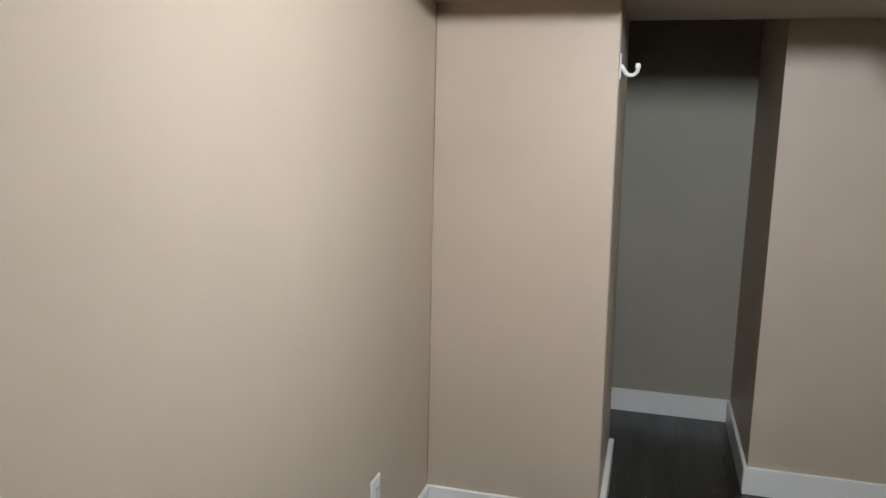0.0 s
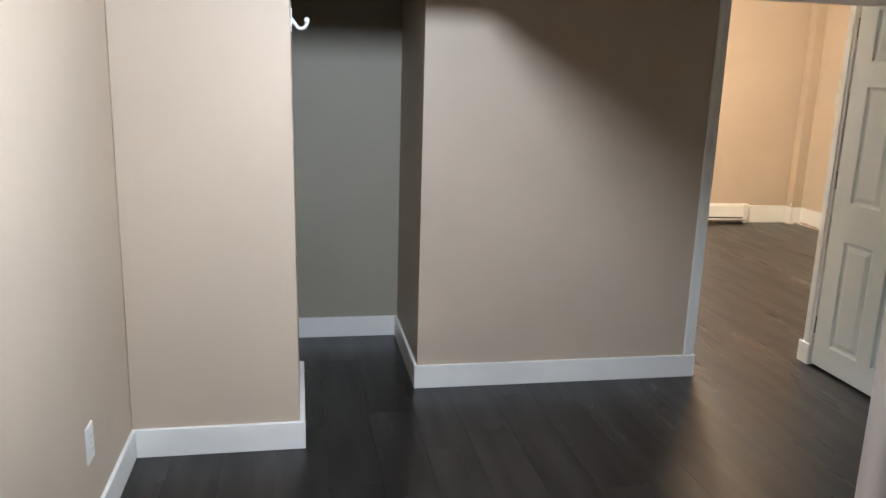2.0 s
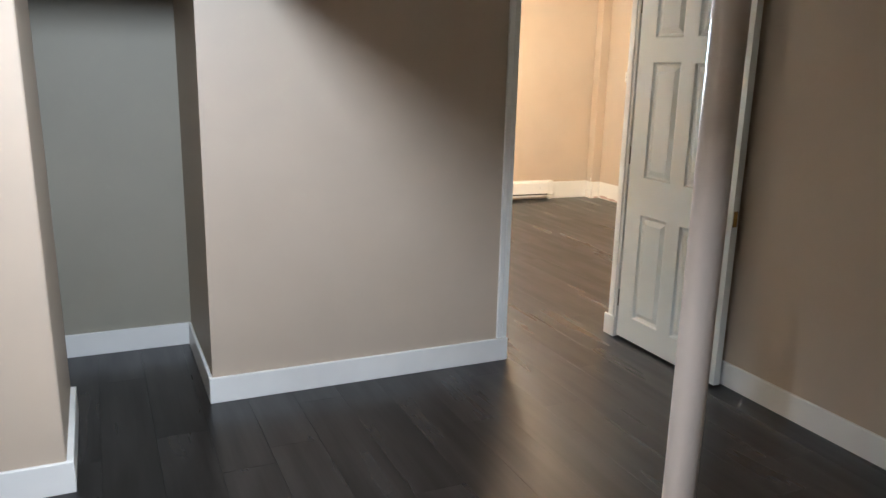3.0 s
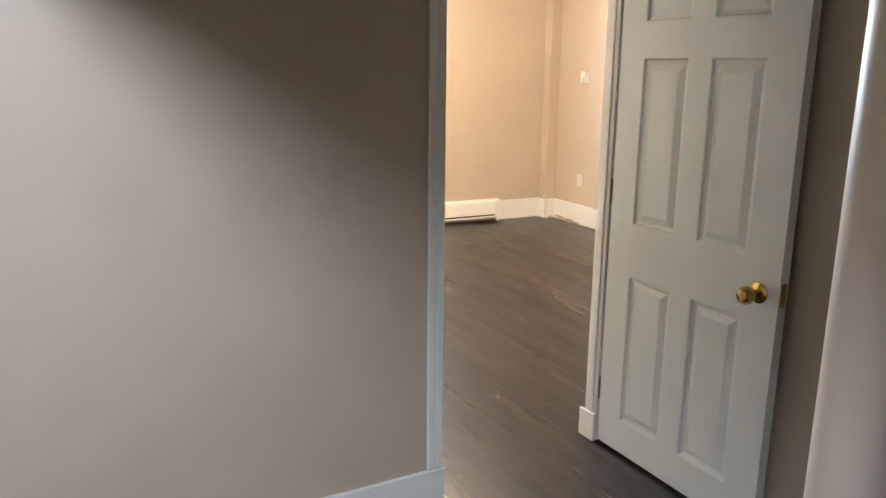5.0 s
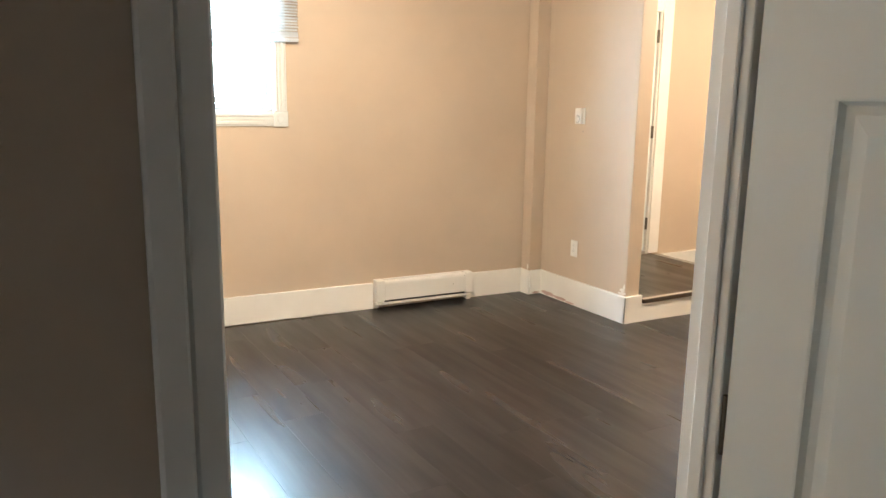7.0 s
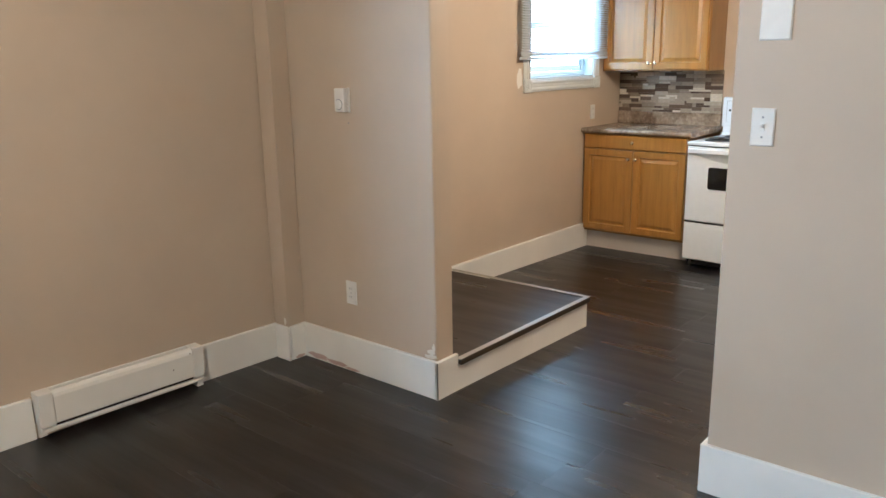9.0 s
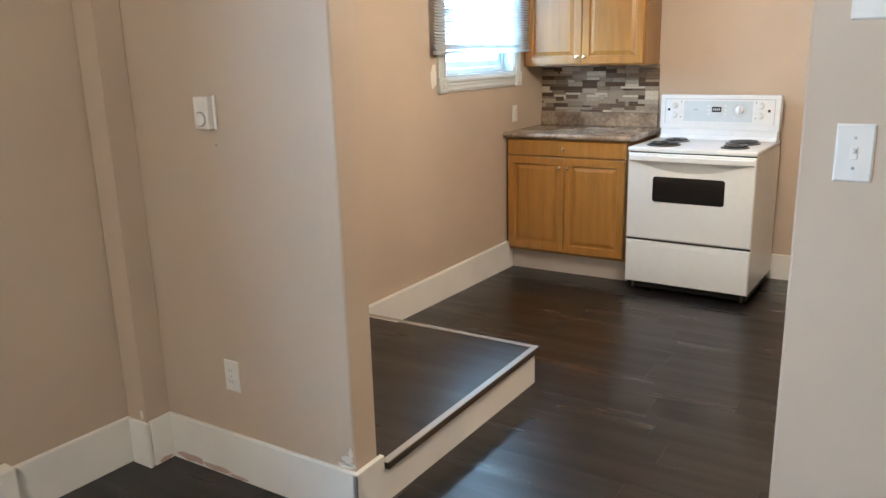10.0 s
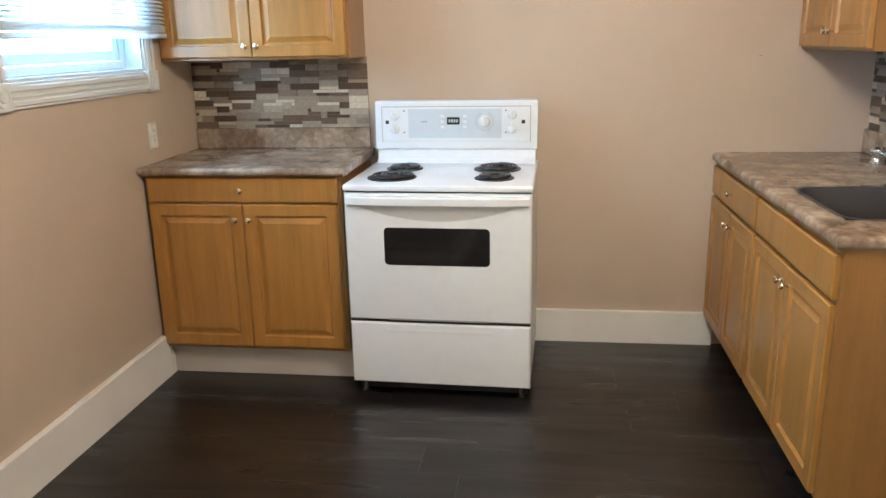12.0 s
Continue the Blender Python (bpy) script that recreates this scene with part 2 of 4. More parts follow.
def loft(bm, loops, m=Matrix(), back=True):
    """Joins outlines of equal count, each a list of (u, v) with a depth, into one skin, capped at the last."""
    rings = [[bm.verts.new(m @ Vector((u, -d, v))) for u, v in pts] for pts, d in loops]
    k = len(rings[0])
    for a, b in zip(rings, rings[1:]):
        for j in range(k):
            bm.faces.new((a[j], a[(j + 1) % k], b[(j + 1) % k], b[j]))
    bm.faces.new(rings[-1])
    if back:
        bm.faces.new(rings[0][::-1])
    return bm


def outline(u0, v0, u1, v1, arch=0.0):
    """A rectangle, or one whose top edge rises to an arch between two shoulders."""
    if not arch:
        return [(u0, v0), (u1, v0), (u1, v1), (u0, v1)]
    top = []
    for i in range(11):
        s = i / 10
        u = u1 + (u0 - u1) * s
        rise = arch * max(0.0, math.sin(math.pi * min(1, max(0, (s - 0.14) / 0.72)))) ** 0.8
        top.append((u, v1 - arch + rise))
    return [(u0, v0), (u1, v0), *top]


def finish(ob_name, bm, mat, smooth=False):
    bmesh.ops.recalc_face_normals(bm, faces=bm.faces)
    me = bpy.data.meshes.new(ob_name)
    bm.to_mesh(me)
    bm.free()
    me.materials.append(mat)
    if smooth:
        for p in me.polygons:
            p.use_smooth = True
        me.set_sharp_from_angle(angle=radians(38))
    return me


def thing(name, at, label, category, group=""):
    e = new(name)
    e.location = at
    e.empty_display_size = 0.1
    ORG[e.name] = Vector(at)
    return tagged(e, label, category, group)


def part(name, bm, mat, parent, label="", smooth=False):
    """Links a bmesh, given in world places, as one mesh under a thing or part."""
    o = ORG[parent.name]
    bmesh.ops.translate(bm, verts=bm.verts, vec=-o)
    ob = new(name, finish(name, bm, mat, smooth))
    ob.parent = parent
    ORG[ob.name] = o
    return tagged(ob, label)


def structure(name, bm, mat, label, category, smooth=False):
    ob = new(name, finish(name, bm, mat, smooth))
    ORG[ob.name] = Vector((0, 0, 0))
    return tagged(ob, label, category, kind="structure")


def single(name, bm, mat, at, label, category, smooth=False, group=""):
    bmesh.ops.translate(bm, verts=bm.verts, vec=-Vector(at))
    ob = new(name, finish(name, bm, mat, smooth))
    ob.location = at
    ORG[ob.name] = Vector(at)
    return tagged(ob, label, category, group)


def wall_along(axis, face, back, a0, a1, z0, z1, holes=()):
    """A wall along x or y between two faces, one welded body with openings (a0, a1, z0, z1) right through it."""
    bm = bmesh.new()
    us = sorted({a0, a1, *[h[0] for h in holes], *[h[1] for h in holes]})
    vs = sorted({z0, z1, *[h[2] for h in holes], *[h[3] for h in holes]})
    f, b = sorted((face, back))
    for p, q in zip(us, us[1:]):
        for lo, hi in zip(vs, vs[1:]):
            if any(h[0] < (p + q) / 2 < h[1] and h[2] < (lo + hi) / 2 < h[3] for h in holes):
                continue
            box(bm, *((p, f, lo, q, b, hi) if axis == "x" else (f, p, lo, b, q, hi)))
    bmesh.ops.remove_doubles(bm, verts=bm.verts, dist=1e-5)
    seen = {}
    for fc in bm.faces:
        seen.setdefault(tuple(round(c, 4) for c in fc.calc_center_median()), []).append(fc)
    inner = [fc for group in seen.values() if len(group) > 1 for fc in group]
    bmesh.ops.delete(bm, geom=inner, context="FACES")
    return bm


# ---- plan ----
W_A, P1_Y, P1_X, NICHE_Y, P2_X, P2_Y = -5.832, -3.470, -5.230, -2.181, -4.674, -2.940
DOOR_X0, DOOR_X1, DOOR_TOP, NORTH_A = -3.294, -2.512, 1.935, -2.80
E_A, S_A = -2.474, -7.6
E_Y, K_Y, T_X, T_Y, J_Y, T_BACK = 1.02, 1.09, 0.015, 0.015, -1.215, 0.135
S_X, R_Y = 3.77, -2.15
WEST_2 = -4.42
CEIL, LOW, HIGH = 2.42, 1.81, 2.10


def floor_z(x):
    return -0.020 * max(0.0, x - 0.1)


# ---- structure: room with the niche ----
structure("wall_west", wall_along("y", W_A, W_A - 0.12, S_A, NICHE_Y + 0.1, -0.1, 2.2), WALL, "plain taupe painted wall lit by a lamp", "wall")
bm = boxed(W_A, P1_Y, -0.05, P1_X, -2.83, 2.2, bevel=0.004)
for v in bm.verts:
    if v.co.x > P1_X - 0.1:
        v.co.x += 0.011 * (1.6 - v.co.z)
structure("wall_pier", bm, WALL, "taupe painted wall pier beside the niche", "wall")
structure("wall_niche", boxed(W_A, NICHE_Y, -0.05, P2_X + 0.2, NICHE_Y + 0.1, 2.2), WALL_NICHE, "grey painted back wall of the niche", "wall")
bm = wall_along("x", P2_Y, NORTH_A, P2_X + 0.12, E_A + 0.12, -0.05, 2.42, [(DOOR_X0, DOOR_X1, -0.05, DOOR_TOP)])
structure("wall_partition", bm, WALL, "taupe painted partition wall with a doorway", "wall")
structure("wall_niche_side", boxed(P2_X, P2_Y, -0.05, P2_X + 0.12, NICHE_Y, 2.2), WALL, "taupe painted side wall of the niche", "wall")
structure("wall_east", wall_along("y", E_A, E_A + 0.12, S_A, P2_Y, -0.05, 2.2), WALL, "taupe painted wall behind the open door", "wall")
structure("wall_south", boxed(W_A - 0.12, S_A - 0.12, -0.05, E_A + 0.12, S_A, 2.2), WALL, "plain taupe painted wall", "wall")
structure("ceiling_low", boxed(-4.539, S_A, LOW, E_A, P2_Y, LOW + 0.3), CEILING, "low dropped ceiling beside the lamp", "ceiling")
structure("soffit", boxed(W_A, -3.90, LOW, -4.539, P2_Y, LOW + 0.3), CEILING, "low soffit along the wall", "ceiling")
structure("niche_ceiling", boxed(W_A, P2_Y + 0.001, LOW + 0.27, P2_X, NICHE_Y, LOW + 0.36), CEILING, "low ceiling of the niche", "ceiling")
structure("ceiling", boxed(W_A, S_A, HIGH, -4.539, -3.90, HIGH + 0.08), CEILING, "raised painted ceiling", "ceiling")

# ---- structure: living room and kitchen ----
WIN2 = (-2.895, -1.945, 1.327, 2.12)
WINK = (2.366, 3.288, 1.335, 2.12)
KDOOR = (0.40, 1.265, 0.15, 2.14)
north = structure("wall_north", wall_along("x", E_Y, E_Y + 0.2, WEST_2 - 0.1, T_BACK - 0.03, -0.1, CEIL, [WIN2]), WALL, "taupe painted outer wall with a window", "wall")
structure("wall_kitchen_north", wall_along("x", K_Y, K_Y + 0.2, T_BACK - 0.03, S_X + 0.12, -0.2, CEIL, [WINK, KDOOR]), WALL, "taupe painted kitchen wall with a window", "wall")
structure("wall_stub", boxed(T_X, T_Y, -0.05, T_BACK, E_Y, CEIL, bevel=0.005), WALL, "taupe painted stub wall with a thermostat", "wall")
structure("wall_divider", boxed(T_X, NORTH_A, -0.05, T_BACK, J_Y, CEIL, bevel=0.005), WALL, "taupe painted dividing wall with a light switch", "wall")
structure("wall_living_west", boxed(WEST_2 - 0.1, NORTH_A, -0.05, WEST_2, E_Y, CEIL), WALL, "plain taupe painted wall", "wall")
structure("wall_living_south", boxed(E_A + 0.12, NORTH_A - 0.12, -0.05, T_BACK, NORTH_A, CEIL), WALL, "plain taupe painted wall", "wall")
structure("wall_kitchen_east", boxed(S_X, R_Y - 0.12, -0.2, S_X + 0.12, K_Y, CEIL), WALL, "taupe painted kitchen wall behind the stove", "wall")
structure("wall_kitchen_south", boxed(T_BACK, R_Y - 0.12, -0.2, S_X, R_Y, CEIL), WALL, "taupe painted kitchen wall behind the sink", "wall")
structure("ceiling_living", boxed(WEST_2 - 0.1, NORTH_A - 0.1, CEIL, S_X + 0.12, K_Y + 0.2, CEIL + 0.1), CEILING, "plain painted ceiling", "ceiling")
structure("chase", boxed(-0.094, 0.915, -0.02, T_X - 0.001, E_Y - 0.001, CEIL, bevel=0.002), WALL, "taupe painted pipe chase in the corner", "pipe chase")


def board(bm, axis, a0, a1, face, thick, z0, z1):
    """A baseboard with an eased top edge, proud of its wall by thick (signed)."""
    f, g = sorted((face, face + thick))
    dims = (a0, f, z0, a1, g, z1) if axis == "x" else (f, a0, z0, g, a1, z1)
    return box(bm, *dims, bevel=0.003)


def baseboard(name, axis, a0, a1, face, thick, z1, z0=-0.002, label="white painted baseboard along the wall"):
    return structure(name, board(bmesh.new(), axis, a0, a1, face, thick, z0, z1), TRIM, label, "baseboard")


BA, BL = 0.112, 0.180
baseboard("baseboard", "y", S_A, P1_Y, W_A, 0.015, BA)
baseboard("baseboard", "x", W_A + 0.015, P1_X + 0.038, P1_Y, -0.015, BA)
baseboard("baseboard", "y", P1_Y, -2.835, P1_X + 0.012, 0.026, BA)
baseboard("baseboard", "x", W_A, P2_X, NICHE_Y, -0.015, BA)
baseboard("baseboard", "y", P2_Y, NICHE_Y - 0.015, P2_X, -0.015, BA)
baseboard("baseboard", "x", P2_X - 0.015, DOOR_X0 + 0.022, P2_Y, -0.016, BA)
baseboard("baseboard", "y", S_A, P2_Y - 0.02, E_A, -0.015, BA)
north_boards = [baseboard("baseboard", "x", WEST_2, -1.292, E_Y, -0.02, BL)]
north_boards.append(baseboard("baseboard", "x", -0.540, -0.090, E_Y, -0.02, BL))
baseboard("baseboard", "y", 0.897, E_Y - 0.02, -0.094, -0.016, BL)
baseboard("baseboard", "x", -0.088, T_X - 0.0005, 0.915, -0.018, BL)
baseboard("baseboard", "y", -0.005, 0.8965, T_X, -0.018, BL)
baseboard("baseboard", "y", NORTH_A, J_Y + 0.018, T_X, -0.018, BL)
baseboard("baseboard", "x", T_X, T_BACK + 0.018, J_Y, 0.018, BL)
baseboard("baseboard", "x", 1.335, 3.165, K_Y, -0.030, 0.138, -0.08)
baseboard("baseboard", "x", 3.165, 3.2145, K_Y, -0.030, 0.084, -0.08)
baseboard("baseboard", "y", -1.52, 0.19, S_X, -0.022, 0.098, -0.09)

# doorway lining, stop and casing
bm = boxed(DOOR_X0, P2_Y - 0.002, 0.0, DOOR_X0 + 0.018, NORTH_A + 0.002, DOOR_TOP, bevel=0.002)
box(bm, DOOR_X1 - 0.050, -2.866, 0.0, DOOR_X1, NORTH_A + 0.002, DOOR_TOP, bevel=0.002)
box(bm, DOOR_X0 + 0.018, P2_Y - 0.002, DOOR_TOP - 0.018, DOOR_X1 - 0.050, NORTH_A + 0.002, DOOR_TOP, bevel=0.002)
box(bm, DOOR_X0 + 0.018, -2.875, 0.0, DOOR_X0 + 0.030, -2.84, DOOR_TOP - 0.018, bevel=0.002)
box(bm, DOOR_X1 - 0.058, -2.850, BA, DOOR_X1 - 0.050, -2.825, DOOR_TOP - 0.018, bevel=0.002)
structure("door_frame", bm, TRIM, "white painted door lining with a stop", "door frame")


def casing(name, dims):
    """A flat casing with eased edges."""
    bm = boxed(*dims, bevel=0.003)
    return structure(name, bm, TRIM, "white painted door casing", "casing")


casing("trim", (DOOR_X0 - 0.040, P2_Y - 0.013, BA + 0.001, DOOR_X0 - 0.012, P2_Y, DOOR_TOP + 0.055))
casing("trim", (DOOR_X0 - 0.011, P2_Y - 0.009, BA + 0.001, DOOR_X0 + 0.017, P2_Y - 0.003, DOOR_TOP + 0.03))
casing("trim", (DOOR_X0 - 0.058, NORTH_A, 0, DOOR_X0 + 0.004, NORTH_A + 0.013, DOOR_TOP + 0.055))
casing("trim", (DOOR_X1 - 0.004, NORTH_A, 0, DOOR_X1 + 0.055, NORTH_A + 0.013, DOOR_TOP + 0.055))
baseboard("baseboard", "y", -2.868, NORTH_A + 0.02, DOOR_X1 - 0.0505, -0.012, BA)

# ---- outside ----
structure("backdrop", boxed(-14, 7.0, -0.9, 16, 7.1, 9), OVERCAST, "bright overcast sky beyond the windows", "sky")
structure("ground", boxed(-600, 1.3, -0.9, 600, 1200, -0.8), GROUND, "pale bare ground outside the windows", "ground")


# ---- things: room with the niche ----
def rect_in(u0, v0, u1, v1, d):
    return outline(u0 + d, v0 + d, u1 - d, v1 - d)


def knob(parent, m, mat, r=0.027, stem=0.03, name="door_knob", label="round brass door knob"):
    """A round knob on a rose, turned about its axis; m puts its base on the surface, z outwards."""
    prof = [(r * 1.15, 0), (r * 1.15, 0.004), (r * 0.8, 0.009), (r * 0.42, 0.012), (r * 0.40, stem), (r * 0.8, stem + r * 0.25), (r, stem + r * 0.75),
            (r * 0.98, stem + r * 1.2), (r * 0.7, stem + r * 1.6), (r * 0.25, stem + r * 1.72)]
    return part(name, lathe(bmesh.new(), prof, m, 20), mat, parent, label, smooth=True)


def six_panel_door():
    """Door leaf, open square to the wall; u runs from the hinge to the free edge."""
    hinge_y, width, z0, z1, face, thick = -2.873, 0.730, 0.012, 1.915, -2.555, 0.035
    m = Matrix.Translation((face + thick / 2, hinge_y, 0)) @ Matrix.Rotation(radians(-90), 4, "Z")
    door = thing("door_1", (face + thick / 2, hinge_y, 0), "open white six-panel door with a brass knob", "door")
    door["kind"] = "structure"
    us = [0, 0.113, 0.316, 0.405, 0.608, width]
    rows = [(0.135, 0.692), (0.876, 1.444), (1.556, 1.800)]
    bm = bmesh.new()

    def slab(u0, v0, u1, v1):
        b = boxed(u0, -thick / 2, v0, u1, thick / 2, v1)
        bmesh.ops.transform(b, matrix=m, verts=b.verts)
        me = bpy.data.meshes.new("t")
        b.to_mesh(me)
        b.free()
        bm.from_mesh(me)
        bpy.data.meshes.remove(me)
    for a, b in ((us[0], us[1]), (us[2], us[3]), (us[4], us[5])):
        slab(a, z0, b, z1)
    for a, b in ((us[1], us[2]), (us[3], us[4])):
        edges = [z0, *[v for r in rows for v in r], z1]
        for lo, hi in zip(edges[::2], edges[1::2]):
            slab(a, lo, b, hi)
    part("leaf_frame", bm, DOORPAINT, door)
    for a, b in ((us[1], us[2]), (us[3], us[4])):
        for lo, hi in rows:
            pb = bmesh.new()
            for s in (1, -1):
                h = thick / 2
                loops = [(rect_in(a, lo, b, hi, d), s * w) for d, w in ((0, h), (0.004, h - 0.001), (0.009, h - 0.010), (0.020, h - 0.012), (0.044, h - 0.002))]
                loft(pb, loops, m, back=False)
            part("panel", pb, DOORPAINT, door)
    for s in (1, -1):
        km = Matrix.Translation((face if s > 0 else face + thick, hinge_y - 0.662, 0.778)) @ Matrix.Rotation(radians(-90 * s), 4, "Y")
        knob(door, km, BRASS)
    latch = boxed(face + 0.006, hinge_y - width - 0.0015, 0.75, face + thick - 0.006, hinge_y - width + 0.002, 0.82, bevel=0.001)
    part("latch_plate", latch, BRASS, door, "brass latch plate")
    for z in (0.22, 0.98, 1.72):
        hb = tube(bmesh.new(), [(face + 0.001, hinge_y + 0.004, z - 0.045), (face + 0.001, hinge_y + 0.004, z + 0.045)], 0.0045, 10)
        box(hb, face + 0.004, hinge_y - 0.001, z - 0.045, face + 0.030, hinge_y + 0.002, z + 0.045)
        part("hinge", hb, OLDSTEEL, door, "tarnished steel hinge")
    return door


six_panel_door()

post = thing("support_post", (-3.506, -4.453, 0), "round painted steel support post", "post")
part("shaft", lathe(bmesh.new(), [(0.049, 0.0), (0.049, LOW)], Matrix.Translation((-3.506, -4.453, 0)), 36), POLEPAINT, post, smooth=True)
part("top_plate", boxed(-3.581, -4.528, LOW - 0.012, -3.431, -4.378, LOW, bevel=0.002), POLEPAINT, post)


def cover_plate(name, centre, normal, w, h, kind, label, category):
    """An outlet or switch plate; normal is '-x', '+x' or '-y'."""
    turn = {"-y": 0, "+x": 90, "-x": -90}[normal]
    m = Matrix.Translation(centre) @ Matrix.Rotation(radians(turn), 4, "Z")
    p = thing(name, centre, label, category)
    part("plate", loft(bmesh.new(), [(outline(-w / 2, -h / 2, w / 2, h / 2), 0), (outline(-w / 2, -h / 2, w / 2, h / 2), 0.003), (rect_in(-w / 2, -h / 2, w / 2, h / 2, 0.004), 0.006)], m), PALEPLASTIC, p)
    def local(dims, bevel=0.0):
        b = boxed(*dims, bevel=bevel)
        bmesh.ops.transform(b, matrix=m, verts=b.verts)
        return b
    if kind == "outlet":
        for z in (0.021, -0.021):
            sock = part("socket", local((-0.017, -0.009, z - 0.014, 0.017, -0.006, z + 0.014), 0.002), PALEPLASTIC, p)
            for x in (-0.006, 0.006):
                part("slot", local((x - 0.0013, -0.0095, z - 0.003, x + 0.0013, -0.0088, z + 0.007)), DIM, sock, "dark slot")
    if kind == "switch":
        part("toggle_seat", local((-0.007, -0.008, -0.013, 0.007, -0.006, 0.013), 0.001), PALEPLASTIC, p)
        part("toggle", local((-0.004, -0.017, 0.001, 0.004, -0.007, 0.010), 0.0015), PALEPLASTIC, p)
        for z in (0.03, -0.03):
            part("screw", local((-0.003, -0.0072, z - 0.003, 0.003, -0.0058, z + 0.003), 0.001), DIM, p, "small screw")
    if kind == "outlet" or kind == "blank":
        part("screw", local((-0.0025, -0.0072, -0.0025, 0.0025, -0.0058, 0.0025), 0.0008), DIM, p, "small screw")
    return p


cover_plate("wall_outlet", (W_A, -4.02, 0.335), "+x", 0.07, 0.115, "outlet", "white duplex outlet on the taupe wall", "outlet")
cover_plate("wall_outlet", (E_A, -4.62, 0.33), "-x", 0.07, 0.115, "outlet", "white duplex outlet on the shaded wall", "outlet")

hook = thing("wall_hook", (P1_X, -3.442, 1.60), "white plastic curtain rod hook on the pier", "hook")
part("plate", boxed(P1_X, -3.455, 1.567, P1_X + 0.005, -3.430, 1.647, bevel=0.002), PALEPLASTIC, hook)
arc = [(P1_X + 0.004, -3.442, 1.612), (P1_X + 0.014, -3.442, 1.596)]
arc += [(P1_X + 0.036 + 0.020 * math.cos(a), -3.442, 1.600 + 0.020 * math.sin(a)) for a in (math.pi * (1.1 + 0.95 * i / 8) for i in range(9))]
part("arm", tube(bmesh.new(), arc, 0.0065, 10), PALEPLASTIC, hook, smooth=True)
part("tip", boxed(P1_X + 0.048, -3.451, 1.598, P1_X + 0.064, -3.433, 1.618, bevel=0.004), PALEPLASTIC, hook)


# ---- things: living room ----
def baseboard_heater():
    x0, x1, z0, z1, y = -1.286, -0.546, 0.035, 0.203, E_Y
    h = thing("baseboard_heater", ((x0 + x1) / 2, y, 0), "long white electric baseboard heater on the wall", "heater")
    c0, c1 = x0 + 0.060, x1 - 0.055
    part("back_plate", boxed(c0, y - 0.012, z0 - 0.006, c1, y, z1 - 0.002, bevel=0.002), TRIM, h)
    bm = bmesh.new()
    prof = [(0.060, z0 + 0.028), (0.067, z0 + 0.028), (0.069, z0 + 0.034), (0.069, z1 - 0.026), (0.065, z1 - 0.012), (0.056, z1 - 0.004), (0.044, z1 - 0.002), (0.044, z1 - 0.006), (0.054, z1 - 0.009), (0.060, z1 - 0.020)]
    a = [bm.verts.new((c0 + 0.0008, y - d, z)) for d, z in prof]
    b = [bm.verts.new((c1 - 0.0008, y - d, z)) for d, z in prof]
    for i in range(len(prof)):
        j = (i + 1) % len(prof)
        bm.faces.new((a[i], a[j], b[j], b[i]))
    bm.faces.new(a), bm.faces.new(b[::-1])
    part("front_panel", bm, TRIM, h)
    for e0, e1 in ((x0, c0), (c1, x1)):
        part("end_cap", boxed(e0, y - 0.0698, z0 + 0.020, e1, y, z1 - 0.0005, bevel=0.004, segs=2), TRIM, h)
    part("element", boxed(c0 + 0.002, y - 0.052, z0 + 0.030, c1 - 0.002, y - 0.0125, z1 - 0.050), OLDSTEEL, h, "dull metal heating fins")
    # The slot's inner shade is a black block set behind the opening.
    part("slot", boxed(c0, y - 0.054, z0 + 0.013, c1, y - 0.0125, z0 + 0.0395), MARKSHADE, h, "black block for the shade inside the air slot")
    part("lower_lip", boxed(x0 + 0.004, y - 0.066, z0 - 0.004, x1 - 0.004, y - 0.0125, z0 + 0.0125, bevel=0.003), TRIM, h)
    for e0 in (x0 + 0.004, x1 - 0.036):
        part("foot", boxed(e0, y - (0.052 if e0 > -1.0 else 0.02), 0.0, e0 + 0.032, y, z0 + 0.026, bevel=0.002), TRIM, h)
    for sx, sz in ((c1 - 0.10, z1 - 0.075), (c1 - 0.012, z1 - 0.022)):
        part("screw", lathe(bmesh.new(), [(0.003, 0), (0.0025, 0.001)], Matrix.Translation((sx, y - 0.069, sz)) @ Matrix.Rotation(radians(90), 4, "X"), 10), OLDSTEEL, h, "small dark screw")
    return h


heater = baseboard_heater()

th = thing("thermostat", (T_X, 0.540, 1.317), "white wall thermostat with a round dial", "thermostat")
part("body", boxed(T_X - 0.030, 0.508, 1.265, T_X, 0.572, 1.370, bevel=0.005, segs=2), PALEPLASTIC, th)
part("back_plate", boxed(T_X - 0.008, 0.496, 1.262, T_X, 0.508, 1.373, bevel=0.002), PALEPLASTIC, th)
dm = Matrix.Translation((T_X - 0.030, 0.542, 1.298)) @ Matrix.Rotation(radians(-90), 4, "Y")
part("dial", lathe(bmesh.new(), [(0.021, 0), (0.020, 0.007), (0.016, 0.009)], dm, 24), PALEPLASTIC, th, smooth=True)
part("dial_ring", lathe(bmesh.new(), [(0.0245, 0), (0.0245, 0.0015)], dm, 24), DIM, th, "thin grey ring")
cover_plate("wall_outlet", (T_X, 0.546, 0.402), "-x", 0.07, 0.115, "outlet", "white duplex outlet on the stub wall", "outlet")
cover_plate("light_switch", (T_X, -1.315, 1.271), "-x", 0.07, 0.115, "switch", "white toggle light switch on the dividing wall", "switch")
cover_plate("blank_plate", (T_X, -1.330, 1.585), "-x", 0.092, 0.118, "none", "plain white cover plate on the dividing wall", "cover plate")


